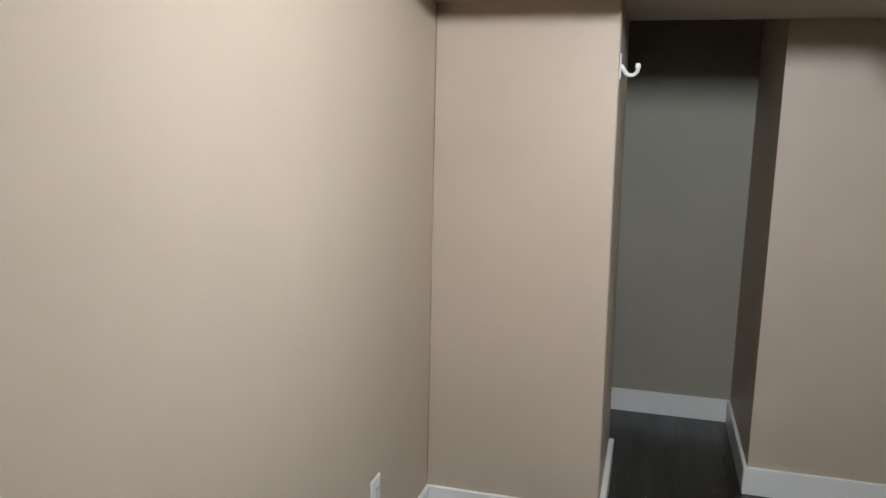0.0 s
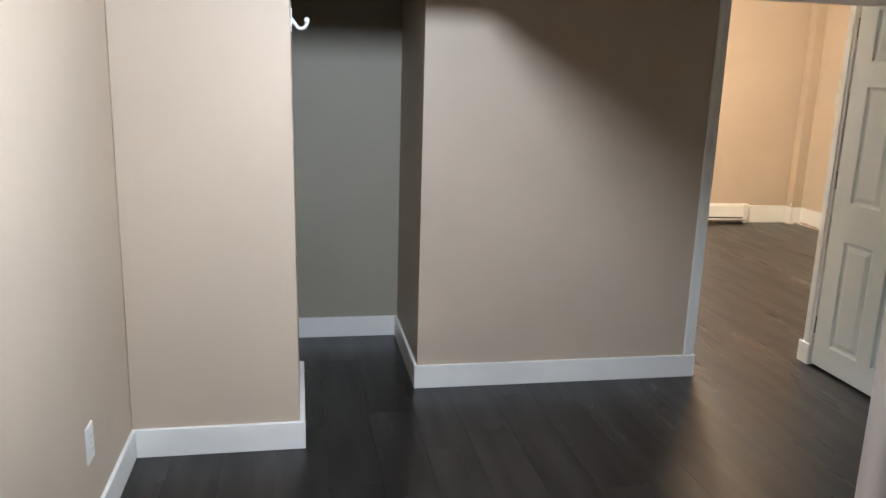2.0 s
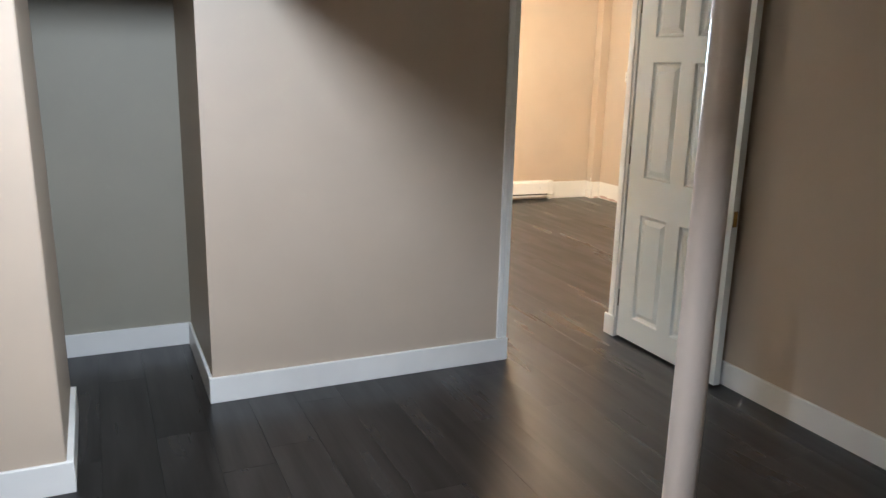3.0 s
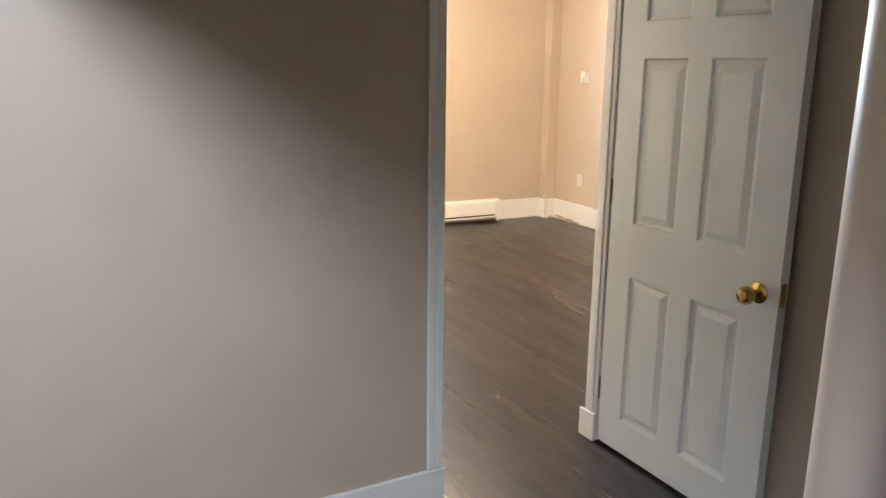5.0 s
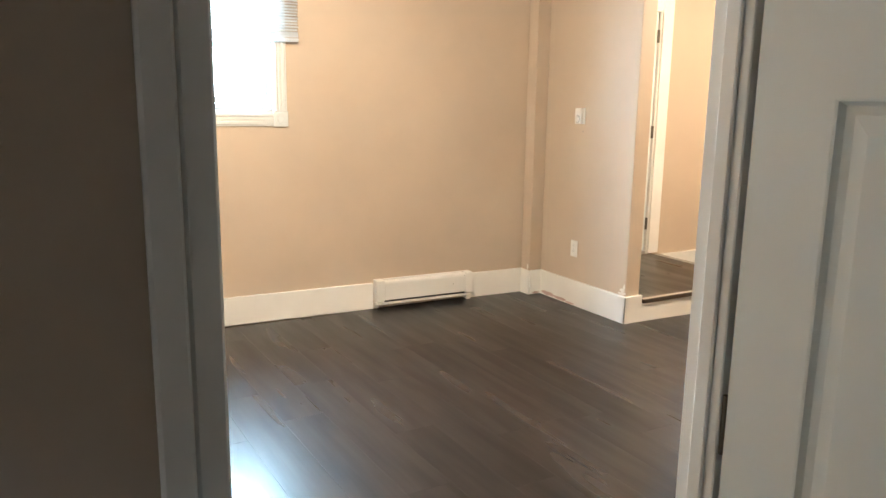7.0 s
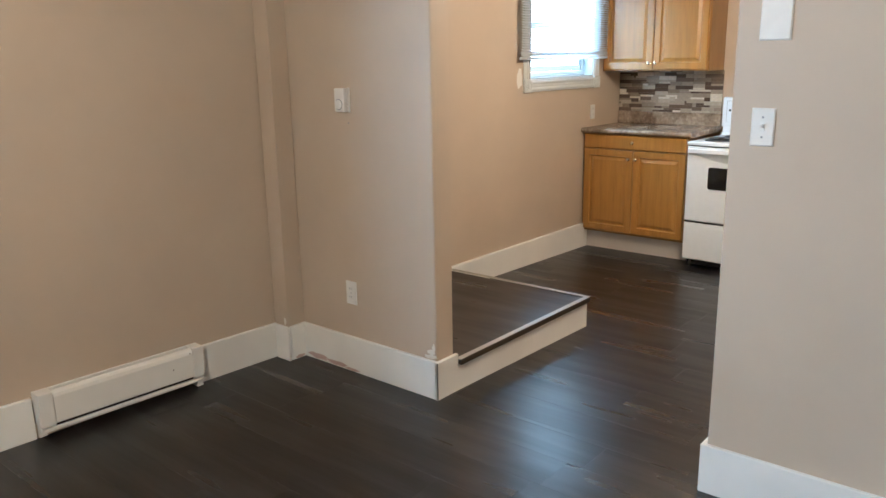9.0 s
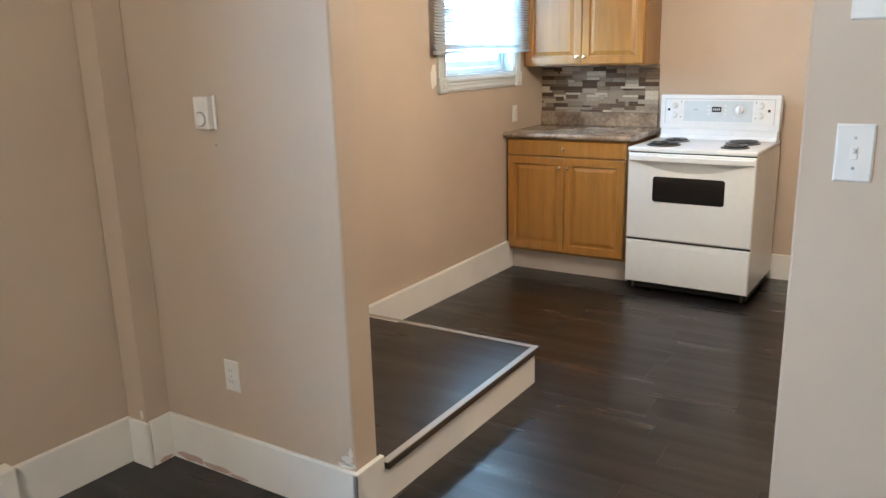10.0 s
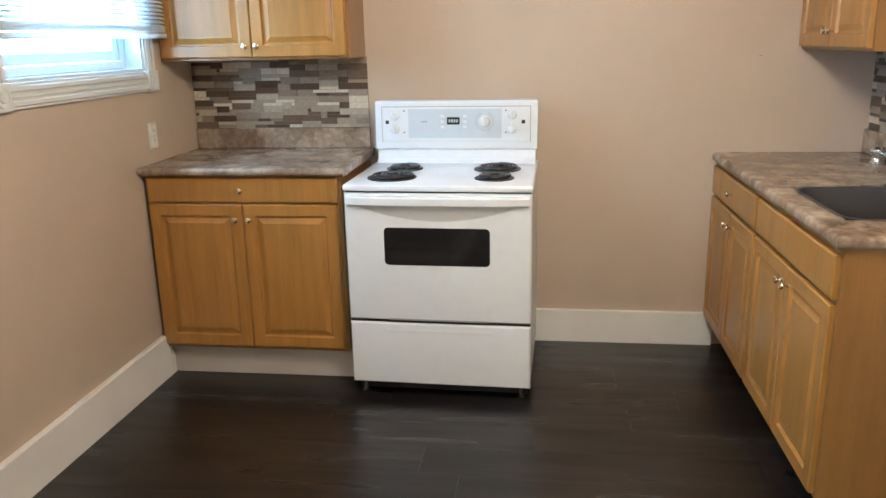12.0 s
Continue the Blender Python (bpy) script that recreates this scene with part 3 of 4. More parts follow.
def blotch(name, parent, mat, centre, axis, w, h, seed, label):
    """A thin uneven patch lying on a face; axis is the way it faces."""
    rnd = random.Random(seed)
    bm = bmesh.new()
    pts = []
    for i in range(18):
        a = 2 * math.pi * i / 18
        k = rnd.uniform(0.62, 1.0)
        pts.append((math.cos(a) * w / 2 * k, math.sin(a) * h / 2 * k))
    x, y, z = centre
    vs = [bm.verts.new((x, y + u, z + v) if axis == "x" else (x + u, y, z + v)) for u, v in pts]
    top = bm.faces.new(vs)
    ext = bmesh.ops.extrude_face_region(bm, geom=[top])
    off = Vector((-0.0012, 0, 0)) if axis == "x" else Vector((0, -0.0012, 0))
    bmesh.ops.translate(bm, verts=[v for v in ext["geom"] if isinstance(v, bmesh.types.BMVert)], vec=off)
    return part(name, bm, mat, parent, label)


stub = bpy.data.objects["wall_stub"]
for i, (y, z, w, h) in enumerate([(0.045, 0.215, 0.05, 0.03), (0.055, 0.190, 0.07, 0.022), (0.030, 0.235, 0.02, 0.05), (0.035, 0.197, 0.06, 0.02)]):
    blotch("paint_smear", stub, SMEAR, (T_X - 0.0002, y, z), "x", w, h, i, "white paint smear")
for i, (y, z, w, h) in enumerate([(0.80, 0.020, 0.17, 0.034), (0.66, 0.016, 0.20, 0.026), (0.55, 0.010, 0.12, 0.016)]):
    blotch("bare_patch", stub, RAWWOOD, (T_X - 0.0181, y, z), "x", w, h, 20 + i, "bare pinkish patch on the baseboard")
kn = bpy.data.objects["wall_kitchen_north"]
blotch("paint_patch", kn, SMEAR, (2.235, K_Y - 0.0002, 1.345), "y", 0.085, 0.17, 41, "pale unpainted patch beside the window")
ke = bpy.data.objects["wall_kitchen_east"]
blotch("scuff", ke, DIM, (S_X - 0.0002, -1.647, 1.344), "x", 0.024, 0.006, 42, "small dark scuff")
blotch("nail_hole", stub, DIM, (T_X - 0.0002, 0.514, 1.214), "x", 0.009, 0.009, 43, "small nail hole")
chase = bpy.data.objects["chase"]
blotch("paint_smear", chase, SMEAR, (-0.0945, 0.935, 0.205), "x", 0.024, 0.05, 31, "white paint smear")
blotch("bare_patch", chase, RAWWOOD, (-0.04, 0.8965, 0.010), "y", 0.07, 0.02, 33, "bare pinkish patch on the baseboard")


def window(name, hole, wall_y, label):
    """A wooden-cased window: casing with rosette blocks, lining, vinyl frame, two sashes with panes."""
    x0, x1, z0, z1 = hole
    c = 0.088
    w = thing(name, ((x0 + x1) / 2, wall_y, z0), label, "window")
    w["kind"] = "structure"

    def strip(a, b, along):
        bm = bmesh.new()
        for k, (o, wd, pr) in enumerate(((0.0, 0.088, 0.012), (0.010, 0.020, 0.019), (0.036, 0.016, 0.016), (0.058, 0.020, 0.019))):
            d = (a + o, wall_y - pr, b[0], a + o + wd, wall_y - (0 if k == 0 else 0.012), b[1]) if along == "z" else (b[0], wall_y - pr, a + o, b[1], wall_y - (0 if k == 0 else 0.012), a + o + wd)
            box(bm, *d, bevel=0.003 if k else 0.002)
        return bm
    part("casing", strip(x0 - c, (z0, z1), "z"), CASINGPAINT, w)
    part("casing", strip(x1, (z0, z1), "z"), CASINGPAINT, w)
    part("casing", strip(z0 - c, (x0, x1), "x"), CASINGPAINT, w)
    part("casing", strip(z1, (x0, x1), "x"), CASINGPAINT, w)
    for cx in (x0 - c, x1):
        for cz in (z0 - c, z1):
            bm = boxed(cx - 0.003, wall_y - 0.022, cz - 0.003, cx + c + 0.003, wall_y, cz + c + 0.003, bevel=0.003)
            m = Matrix.Translation((cx + c / 2, wall_y - 0.022, cz + c / 2)) @ Matrix.Rotation(radians(90), 4, "X")
            lathe(bm, [(0.034, -0.001), (0.034, 0.004), (0.026, 0.001), (0.018, 0.001), (0.016, 0.005), (0.004, 0.006)], m, 20)
            part("rosette_block", bm, CASINGPAINT, w)
    y0, y1 = wall_y - 0.002, wall_y + 0.16
    bm = boxed(x0, y0, z0, x0 + 0.012, y1, z1)
    box(bm, x1 - 0.012, y0, z0, x1, y1, z1), box(bm, x0 + 0.012, y0, z0, x1 - 0.012, y1, z0 + 0.012), box(bm, x0 + 0.012, y0, z1 - 0.012, x1 - 0.012, y1, z1)
    part("lining", bm, VINYL, w)

    def ring(a0, b0, a1, b1, t, ya, yb, bev=0.004):
        bm = boxed(a0, ya, b0, a0 + t, yb, b1, bevel=bev)
        box(bm, a1 - t, ya, b0, a1, yb, b1, bevel=bev), box(bm, a0 + t, ya, b0, a1 - t, yb, b0 + t, bevel=bev), box(bm, a0 + t, ya, b1 - t, a1 - t, yb, b1, bevel=bev)
        return bm
    i = 0.012
    part("window_frame", ring(x0 + i, z0 + i, x1 - i, z1 - i, 0.035, wall_y + 0.07, wall_y + 0.15), VINYL, w)
    mid = (z0 + z1) / 2
    for lo, hi, ya in ((z0 + 0.05, mid + 0.02, wall_y + 0.08), (mid - 0.02, z1 - 0.05, wall_y + 0.112)):
        s = part("sash", ring(x0 + 0.048, lo, x1 - 0.048, hi, 0.042, ya, ya + 0.03), VINYL, w)
        g = part("pane", boxed(x0 + 0.089, ya + 0.012, lo + 0.041, x1 - 0.089, ya + 0.016, hi - 0.041), GLASS, s, "clear glass pane")
        g.visible_shadow = False
    return w


window_living = window("window_1", WIN2, E_Y, "white-cased window with rosette corners, blind half drawn")
window("window_2", WINK, K_Y, "white-cased kitchen window with rosette corners")


def blind(x0, x1, y, low, top, label):
    b = thing("venetian_blind", ((x0 + x1) / 2, y, top), label, "blind", "window blinds")
    part("head_rail", boxed(x0, y - 0.018, top - 0.03, x1, y + 0.018, top, bevel=0.003), SLAT, b)
    part("bottom_rail", boxed(x0 - 0.004, y - 0.015, low, x1 + 0.004, y + 0.015, low + 0.022, bevel=0.005), SLAT, b)
    z = low + 0.032
    n = 0
    me = None
    while z < top - 0.035:
        if me is None:
            bm = bmesh.new()
            pts = [(-0.0125, 0.0), (-0.006, 0.0022), (0.0, 0.003), (0.006, 0.0022), (0.0125, 0.0)]
            a = [bm.verts.new((-(x1 - x0) / 2, u, v)) for u, v in pts] + [bm.verts.new((-(x1 - x0) / 2, u, v - 0.0007)) for u, v in pts[::-1]]
            c = [bm.verts.new(((x1 - x0) / 2, v.co.y, v.co.z)) for v in a]
            for k in range(len(a)):
                bm.faces.new((a[k], a[(k + 1) % len(a)], c[(k + 1) % len(a)], c[k]))
            bm.faces.new(a[::-1]), bm.faces.new(c)
            me = finish("slat", bm, SLAT)
        s = new("slat", me)
        s.parent = b
        s.location = (0.003 * math.sin(n * 2.3), 0, z - top)
        s.rotation_euler = (radians(32 + 4 * math.sin(n * 1.7)), 0, 0)
        z += 0.0055 if n < 4 else 0.017
        n += 1
    for x in (x0 + 0.14, x1 - 0.14):
        part("ladder_cord", tube(bmesh.new(), [(x, y - 0.014, low + 0.02), (x, y - 0.014, top - 0.03)], 0.001, 6), SLAT, b)
    return b


blind_living = blind(-3.02, -1.79, E_Y - 0.042, 1.745, 2.26, "white horizontal blind, mostly raised over the window")
blind(2.185, 3.425, K_Y - 0.045, 1.474, 2.26, "white horizontal blind, half lowered over the kitchen window")

# the living room's outer wall runs slightly out of square
swing = Matrix.Translation((0, E_Y, 0)) @ Matrix.Rotation(radians(-2.85), 4, "Z") @ Matrix.Translation((0, -E_Y, 0))
for ob in (north, *north_boards, heater, window_living, blind_living):
    ob.matrix_basis = swing @ ob.matrix_basis

# ---- things: landing and outer door ----
land = thing("landing_step", (0.73, 0.5, 0), "low dark laminate landing step with a white riser", "step")
part("riser", boxed(T_X - 0.0, -0.004, -0.03, 1.330, 0.014, 0.122, bevel=0.002), TRIM, land, "white painted riser board")
part("side_riser", boxed(1.312, 0.015, -0.03, 1.330, K_Y - 0.001, 0.122, bevel=0.002), TRIM, land, "white painted riser board")
part("tread", boxed(T_BACK + 0.001, 0.015, 0.118, 1.310, K_Y - 0.001, 0.150), FLOOR, land)
part("nosing", boxed(T_BACK + 0.02, -0.016, 0.120, 1.345, 0.0145, 0.150, bevel=0.004), BRONZE, land, "dark rubber-edged nosing")
part("nosing_strip", boxed(T_BACK + 0.012, -0.017, 0.1505, 1.346, 0.012, 0.1540, bevel=0.0015), ALUMINIUM, land, "aluminium edge strip")
part("nosing_strip", boxed(1.318, 0.012, 0.1505, 1.346, K_Y - 0.032, 0.1540, bevel=0.0015), ALUMINIUM, land, "aluminium edge strip")
part("corner_joint", boxed(T_X - 0.0185, -0.0056, 0.0, T_X - 0.0165, -0.003, BL - 0.004), MARKSHADE, land, "dark open joint")
part("stub_base", boxed(T_X - 0.018, -0.005, -0.01, T_BACK + 0.012, 0.0145, BL - 0.002, bevel=0.002), TRIM, land, "white painted base on the wall end")


def outer_door():
    x0, x1, z0, z1 = KDOOR
    y = K_Y
    d = thing("door_2", ((x0 + x1) / 2, y, z0), "closed white outer door above the landing", "door")
    d["kind"] = "structure"
    part("casing", boxed(x1 - 0.006, y - 0.016, z0 + 0.007, x1 + 0.110, y, z1 + 0.09, bevel=0.004), TRIM, d)
    part("casing", boxed(x0 - 0.09, y - 0.016, z0 + 0.002, x0 + 0.006, y, z1 + 0.09, bevel=0.004), TRIM, d)
    part("casing", boxed(x0 + 0.006, y - 0.016, z1 - 0.006, x1 - 0.006, y, z1 + 0.09, bevel=0.004), TRIM, d)
    bm = boxed(x0, y - 0.002, z0, x0 + 0.02, y + 0.19, z1)
    box(bm, x1 - 0.02, y - 0.002, z0, x1, y + 0.19, z1), box(bm, x0 + 0.02, y - 0.002, z1 - 0.02, x1 - 0.02, y + 0.19, z1)
    part("lining", bm, TRIM, d)
    part("threshold", boxed(x0 + 0.02, y + 0.002, z0, x1 - 0.02, y + 0.19, z0 + 0.025, bevel=0.003), ALUMINIUM, d, "worn metal threshold")
    a, b = x0 + 0.023, x1 - 0.023
    leaf = part("leaf", boxed(a, y + 0.02, z0 + 0.03, b, y + 0.062, z1 - 0.023, bevel=0.002), DOORPAINT, d)
    m = Matrix.Translation((0, y + 0.02, 0))
    w = b - a
    for u0, u1 in ((a + 0.11, a + w / 2 - 0.05), (a + w / 2 + 0.05, b - 0.11)):
        for lo, hi in ((z0 + 0.25, z0 + 0.82), (z0 + 1.0, z0 + 1.56), (z0 + 1.66, z0 + 1.86)):
            loops = [(rect_in(u0, lo, u1, hi, i), h) for i, h in ((0, 0.0), (0.008, 0.008), (0.022, 0.008), (0.035, 0.002), (0.05, 0.006))]
            part("panel", loft(bmesh.new(), loops, m), DOORPAINT, leaf)
    for z in (z0 + 0.26, z0 + 1.02, z0 + 1.78):
        hb = tube(bmesh.new(), [(x1 - 0.026, y + 0.012, z - 0.05), (x1 - 0.026, y + 0.012, z + 0.05)], 0.007, 10)
        box(hb, x1 - 0.0225, y - 0.0005, z - 0.05, x1 - 0.0195, y + 0.012, z + 0.05)
        part("hinge", hb, OLDSTEEL, d, "tarnished steel hinge")
    km = Matrix.Translation((a + 0.07, y + 0.02, z0 + 0.92)) @ Matrix.Rotation(radians(90), 4, "X")
    knob(d, km, BRASS)


outer_door()


# ---- things: kitchen ----
def cabinet_door(parent, m, w, h, arch=0.0, name="door"):
    """A raised-panel door; m puts its lower corner, u along the front, -y outwards."""
    t, s = 0.019, 0.052
    if arch:
        inner = lambda d: outline(s + d, s + d, w - s - d, h - s - d, arch)
        n = len(inner(0))
        outer = lambda d: [(d, d), (w - d, d), *[(w - d + (2 * d - w) * i / (n - 3), h - d) for i in range(n - 2)]]
    else:
        inner = lambda d: rect_in(s, s, w - s, h - s, d)
        outer = lambda d: rect_in(0, 0, w, h, d)
    loops = [(outer(0), 0.0), (outer(0), t - 0.004), (outer(0.004), t), (inner(-0.002), t), (inner(0.003), t - 0.011), (inner(0.010), t - 0.012), (inner(0.034), t - 0.001)]
    return part(name, loft(bmesh.new(), loops, m), OAK, parent)


def small_knob(parent, at, turn):
    m = Matrix.Translation(at) @ Matrix.Rotation(radians(turn), 4, "Z") @ Matrix.Rotation(radians(90), 4, "X")
    prof = [(0.008, 0), (0.008, 0.002), (0.0045, 0.004), (0.0045, 0.012), (0.010, 0.015), (0.0145, 0.020), (0.0135, 0.025), (0.008, 0.028), (0.002, 0.0285)]
    return part("knob", lathe(bmesh.new(), prof, m, 16), NICKEL, parent, "round nickel knob", smooth=True)


def facing_west(x, y, z):
    """Front looking towards -x: u runs along -y."""
    return Matrix.Translation((x, y, z)) @ Matrix.Rotation(radians(-90), 4, "Z")


def facing_north(x, y, z):
    """Front looking towards +y: u runs along -x."""
    return Matrix.Translation((x, y, z)) @ Matrix.Rotation(radians(180), 4, "Z")


FX = 3.165          # carcass front of the base units by the stove wall
def base_unit_window():
    y0, y1, z0, z1 = 0.192, K_Y - 0.009, 0.085, 0.8935
    c = thing("base_cabinet", (3.45, 0.62, floor_z(3.4)), "honey oak base cabinet with one drawer and two doors", "cabinet")
    part("body", boxed(FX, y0, z0, S_X - 0.002, y1, z1, bevel=0.001), OAKSIDE_SHADED, c)
    part("toe_kick", boxed(FX + 0.05, y0, floor_z(3.3), FX + 0.065, y1 + 0.007, z0, bevel=0.001), TOEKICK, c, "pale grey toe kick board")
    w = (y1 - y0 - 0.036) / 2
    for k in range(2):
        u0 = y1 - 0.016 - k * (w + 0.004)
        d = cabinet_door(c, facing_west(FX - 0.001, u0, 0.104), w, 0.664)
        small_knob(d, (FX - 0.020, (u0 - w + 0.028) if k == 0 else (u0 - 0.028), 0.104 + 0.664 - 0.066), -90)
    m = facing_west(FX - 0.001, y1 - 0.016, 0.775)
    W2, H2 = 2 * w + 0.004, 0.112
    dr = part("drawer_front", loft(bmesh.new(), [(rect_in(0, 0, W2, H2, i), h) for i, h in ((0, 0), (0, 0.015), (0.006, 0.019))], m), OAK, c)
    small_knob(dr, (FX - 0.020, (y0 + y1) / 2, 0.831), -90)


base_unit_window()


def rounded_top(bm, axis, a0, a1, back, front, z0, z1):
    """A postformed worktop: rolled front edge, swept along one axis."""
    r = (z1 - z0) / 2
    s = 1 if front > back else -1
    prof = [(back, z0), (front - s * r, z0)] + [(front - s * r + s * r * math.sin(t), z0 + r - r * math.cos(t)) for t in (math.pi * i / 8 for i in range(1, 8))] + [(front - s * r, z1), (back, z1)]
    rows = [[bm.verts.new((p, a, z) if axis == "y" else (a, p, z)) for p, z in prof] for a in (a0, a1)]
    for i in range(len(prof)):
        j = (i + 1) % len(prof)
        bm.faces.new((rows[0][i], rows[0][j], rows[1][j], rows[1][i]))
    bm.faces.new(rows[0][::-1]), bm.faces.new(rows[1])
    return bm


ct = thing("countertop", (3.4, 0.6, 0.894), "mottled brown stone-look laminate countertop beside the stove", "countertop")
part("slab", rounded_top(bmesh.new(), "y", 0.168, K_Y - 0.002, S_X - 0.001, 3.118, 0.8945, 0.930), COUNTER, ct, smooth=True)
part("upstand", boxed(S_X - 0.022, 0.185, 0.9305, S_X - 0.001, K_Y - 0.002, 1.032, bevel=0.005, segs=2), COUNTER, ct)


def wall_unit(label, y0, y1, x_front, z0, z1):
    c = thing("wall_cabinet", (S_X, (y0 + y1) / 2, z0), label, "cabinet", "wall cabinets")
    part("body", boxed(x_front, y0, z0, S_X - 0.002, y1, z1, bevel=0.001), OAKSIDE_SHADED, c)
    w = (y1 - y0 - 0.030) / 2
    for k in range(2):
        u0 = y1 - 0.013 - k * (w + 0.004)
        d = cabinet_door(c, facing_west(x_front - 0.001, u0, z0 + 0.012), w, z1 - z0 - 0.024, 0.05)
        small_knob(d, (x_front - 0.020, (u0 - w + 0.026) if k == 0 else (u0 - 0.026), z0 + 0.06), -90)
    return c


wall_unit("honey oak wall cabinet with two arched panel doors", 0.196, K_Y - 0.004, 3.455, 1.372, 2.13)


def mosaic(name, axis, a0, a1, face, z0, z1, seed, label):
    """A strip-mosaic splashback: grout sheet with separate tiles of mixed length and height."""
    rnd = random.Random(seed)
    back = thing(name, (face, (a0 + a1) / 2, z0) if axis == "y" else ((a0 + a1) / 2, face, z0), label, "backsplash")
    s = -1 if axis == "y" else 1
    f, g = sorted((face, face + s * 0.005))
    part("grout", boxed(*((f, a0, z0, g, a1, z1) if axis == "y" else (a0, f, z0, a1, g, z1))), GROUT, back)
    meshes, taken = {}, set()
    o = ORG[back.name]
    rows = round((z1 - z0) / 0.0152)
    hu, wu = (z1 - z0) / rows, 0.0162
    cols = round((a1 - a0) / wu)
    wu = (a1 - a0) / cols
    for r in range(rows):
        for c in range(cols):
            if (r, c) in taken:
                continue
            high = 2 if r + 1 < rows and rnd.random() < 0.55 else 1
            free, span = 0, rnd.choice((4, 6, 6, 7, 9))
            while free < span and c + free < cols and (r, c + free) not in taken and (high == 1 or (r + 1, c + free) not in taken):
                free += 1
            if high == 2 and free < 2:
                high, free = 1, max(1, free)
            taken.update((r + k, c + q) for k in range(high) for q in range(free))
            key = (free, high)
            if key not in meshes:
                w, hh = free * wu - 0.0014, high * hu - 0.0014
                d = (-0.004, -w / 2, -hh / 2, 0.004, w / 2, hh / 2) if axis == "y" else (-w / 2, -0.004, -hh / 2, w / 2, 0.004, hh / 2)
                meshes[key] = finish("tile", boxed(*d, bevel=0.0009), TILE)
            t = new("tile", meshes[key])
            t.parent = back
            lift, mid, z = face + s * (0.0065 + rnd.uniform(-0.0005, 0.0005)), a0 + (c + free / 2) * wu, z0 + (r + high / 2) * hu
            t.location = Vector((lift, mid, z) if axis == "y" else (mid, lift, z)) - o
    return back


mosaic("tile_backsplash", "y", 0.190, K_Y - 0.003, S_X, 1.0325, 1.371, 5, "brown and cream strip mosaic backsplash beside the stove")
mosaic("tile_backsplash", "x", 2.20, S_X - 0.012, R_Y, 1.0105, 1.371, 9, "brown and cream strip mosaic backsplash behind the sink")
cover_plate("wall_outlet", (3.30, K_Y, 1.050), "-y", 0.07, 0.115, "outlet", "white outlet beside the kitchen counter", "outlet")


def stove():
    y0, y1, xf, xb, fz = -0.637, 0.142, 3.026, 3.695, floor_z(3.3)
    ym = (y0 + y1) / 2
    s = thing("stove", (3.35, ym, fz), "white freestanding electric stove with four coil burners", "stove")
    part("body", boxed(xf + 0.012, y0 + 0.004, 0.005, xb, y1 - 0.004, 0.852, bevel=0.004), ENAMEL, s)
    # top with a raised rim
    bm = boxed(xf - 0.018, y0, 0.853, xb, y1, 0.880, bevel=0.009, segs=3)
    part("cooktop", bm, ENAMEL, s, smooth=True)
    # oven door: slab, handle, window
    dm = facing_west(xf + 0.010, y1 - 0.003, 0.0)
    Wd = y1 - y0 - 0.006
    loops = [(rect_in(0, 0.297, Wd, 0.8455, i), h) for i, h in ((0, 0), (0, 0.014), (0.006, 0.022), (0.02, 0.024))]
    door = part("oven_door", loft(bmesh.new(), loops, dm), ENAMEL, s, smooth=True)
    rad = lambda u0, v0, u1, v1, r: [(cx + r * math.cos(t), cz + r * math.sin(t)) for cx, cz, q in ((u1 - r, v0 + r, -90), (u1 - r, v1 - r, 0), (u0 + r, v1 - r, 90), (u0 + r, v0 + r, 180)) for t in (radians(q + 22.5 * k) for k in range(5))]
    gw = rad(0.165, 0.543, 0.604, 0.703, 0.018)
    part("oven_window", loft(bmesh.new(), [(gw, 0.0235), (gw, 0.0252)], dm), BLACKGLASS, door, "black glass oven window")
    # handle: a wide bar, bowed below
    bm = bmesh.new()
    n = 22
    rows = []
    for i in range(n + 1):
        t = i / n
        u = 0.012 + (Wd - 0.024) * t
        sag = 0.066 * max(0.0, math.sin(math.pi * (t * 1.10 - 0.05))) ** 0.8
        out = 0.030 + 0.024 * math.sin(math.pi * t) ** 0.5
        prof = [(0.022, 0.834), (out, 0.836), (out + 0.006, 0.829), (out + 0.006, 0.802), (out - 0.002, 0.795), (out - 0.016, 0.795 - sag * 0.35), (0.0235, 0.795 - sag)]
        rows.append([bm.verts.new(dm @ Vector((u, -d, z))) for d, z in prof])
    for a, b in zip(rows, rows[1:]):
        for j in range(len(a) - 1):
            bm.faces.new((a[j], a[j + 1], b[j + 1], b[j]))
        bm.faces.new((a[-1], a[0], b[0], b[-1]))
    bm.faces.new(rows[0]), bm.faces.new(rows[-1][::-1])
    part("handle", bm, ENAMEL, door, smooth=True)
    # Black strips colour in the shade between cooktop, door and drawer.
    part("cooktop_gap_shade", boxed(xf + 0.006, y0 + 0.008, 0.838, xf + 0.03, y1 - 0.008, 0.8525), MARKSHADE, s, "black strip for the shade under the cooktop")
    part("drawer_gap_shade", boxed(xf + 0.004, y0 + 0.006, 0.281, xf + 0.03, y1 - 0.006, 0.297), MARKSHADE, s, "black strip for the shade above the drawer")
    loops = [(rect_in(0, 0.004, Wd, 0.283, i), h) for i, h in ((0, 0), (0, 0.012), (0.006, 0.020), (0.02, 0.022))]
    drawer = part("drawer", loft(bmesh.new(), loops, dm), ENAMEL, s, smooth=True)
    lip = [(rect_in(0.15, 0.241, Wd - 0.15, 0.259, i), h) for i, h in ((0, 0.0215), (0.004, 0.0230))]
    part("pull_lip", loft(bmesh.new(), lip, dm), ENAMEL, drawer)
    part("vent_slot", boxed(xf - 0.0135, ym - 0.21, 0.298, xf - 0.006, ym + 0.21, 0.305), DIM, door, "grey vent slot")
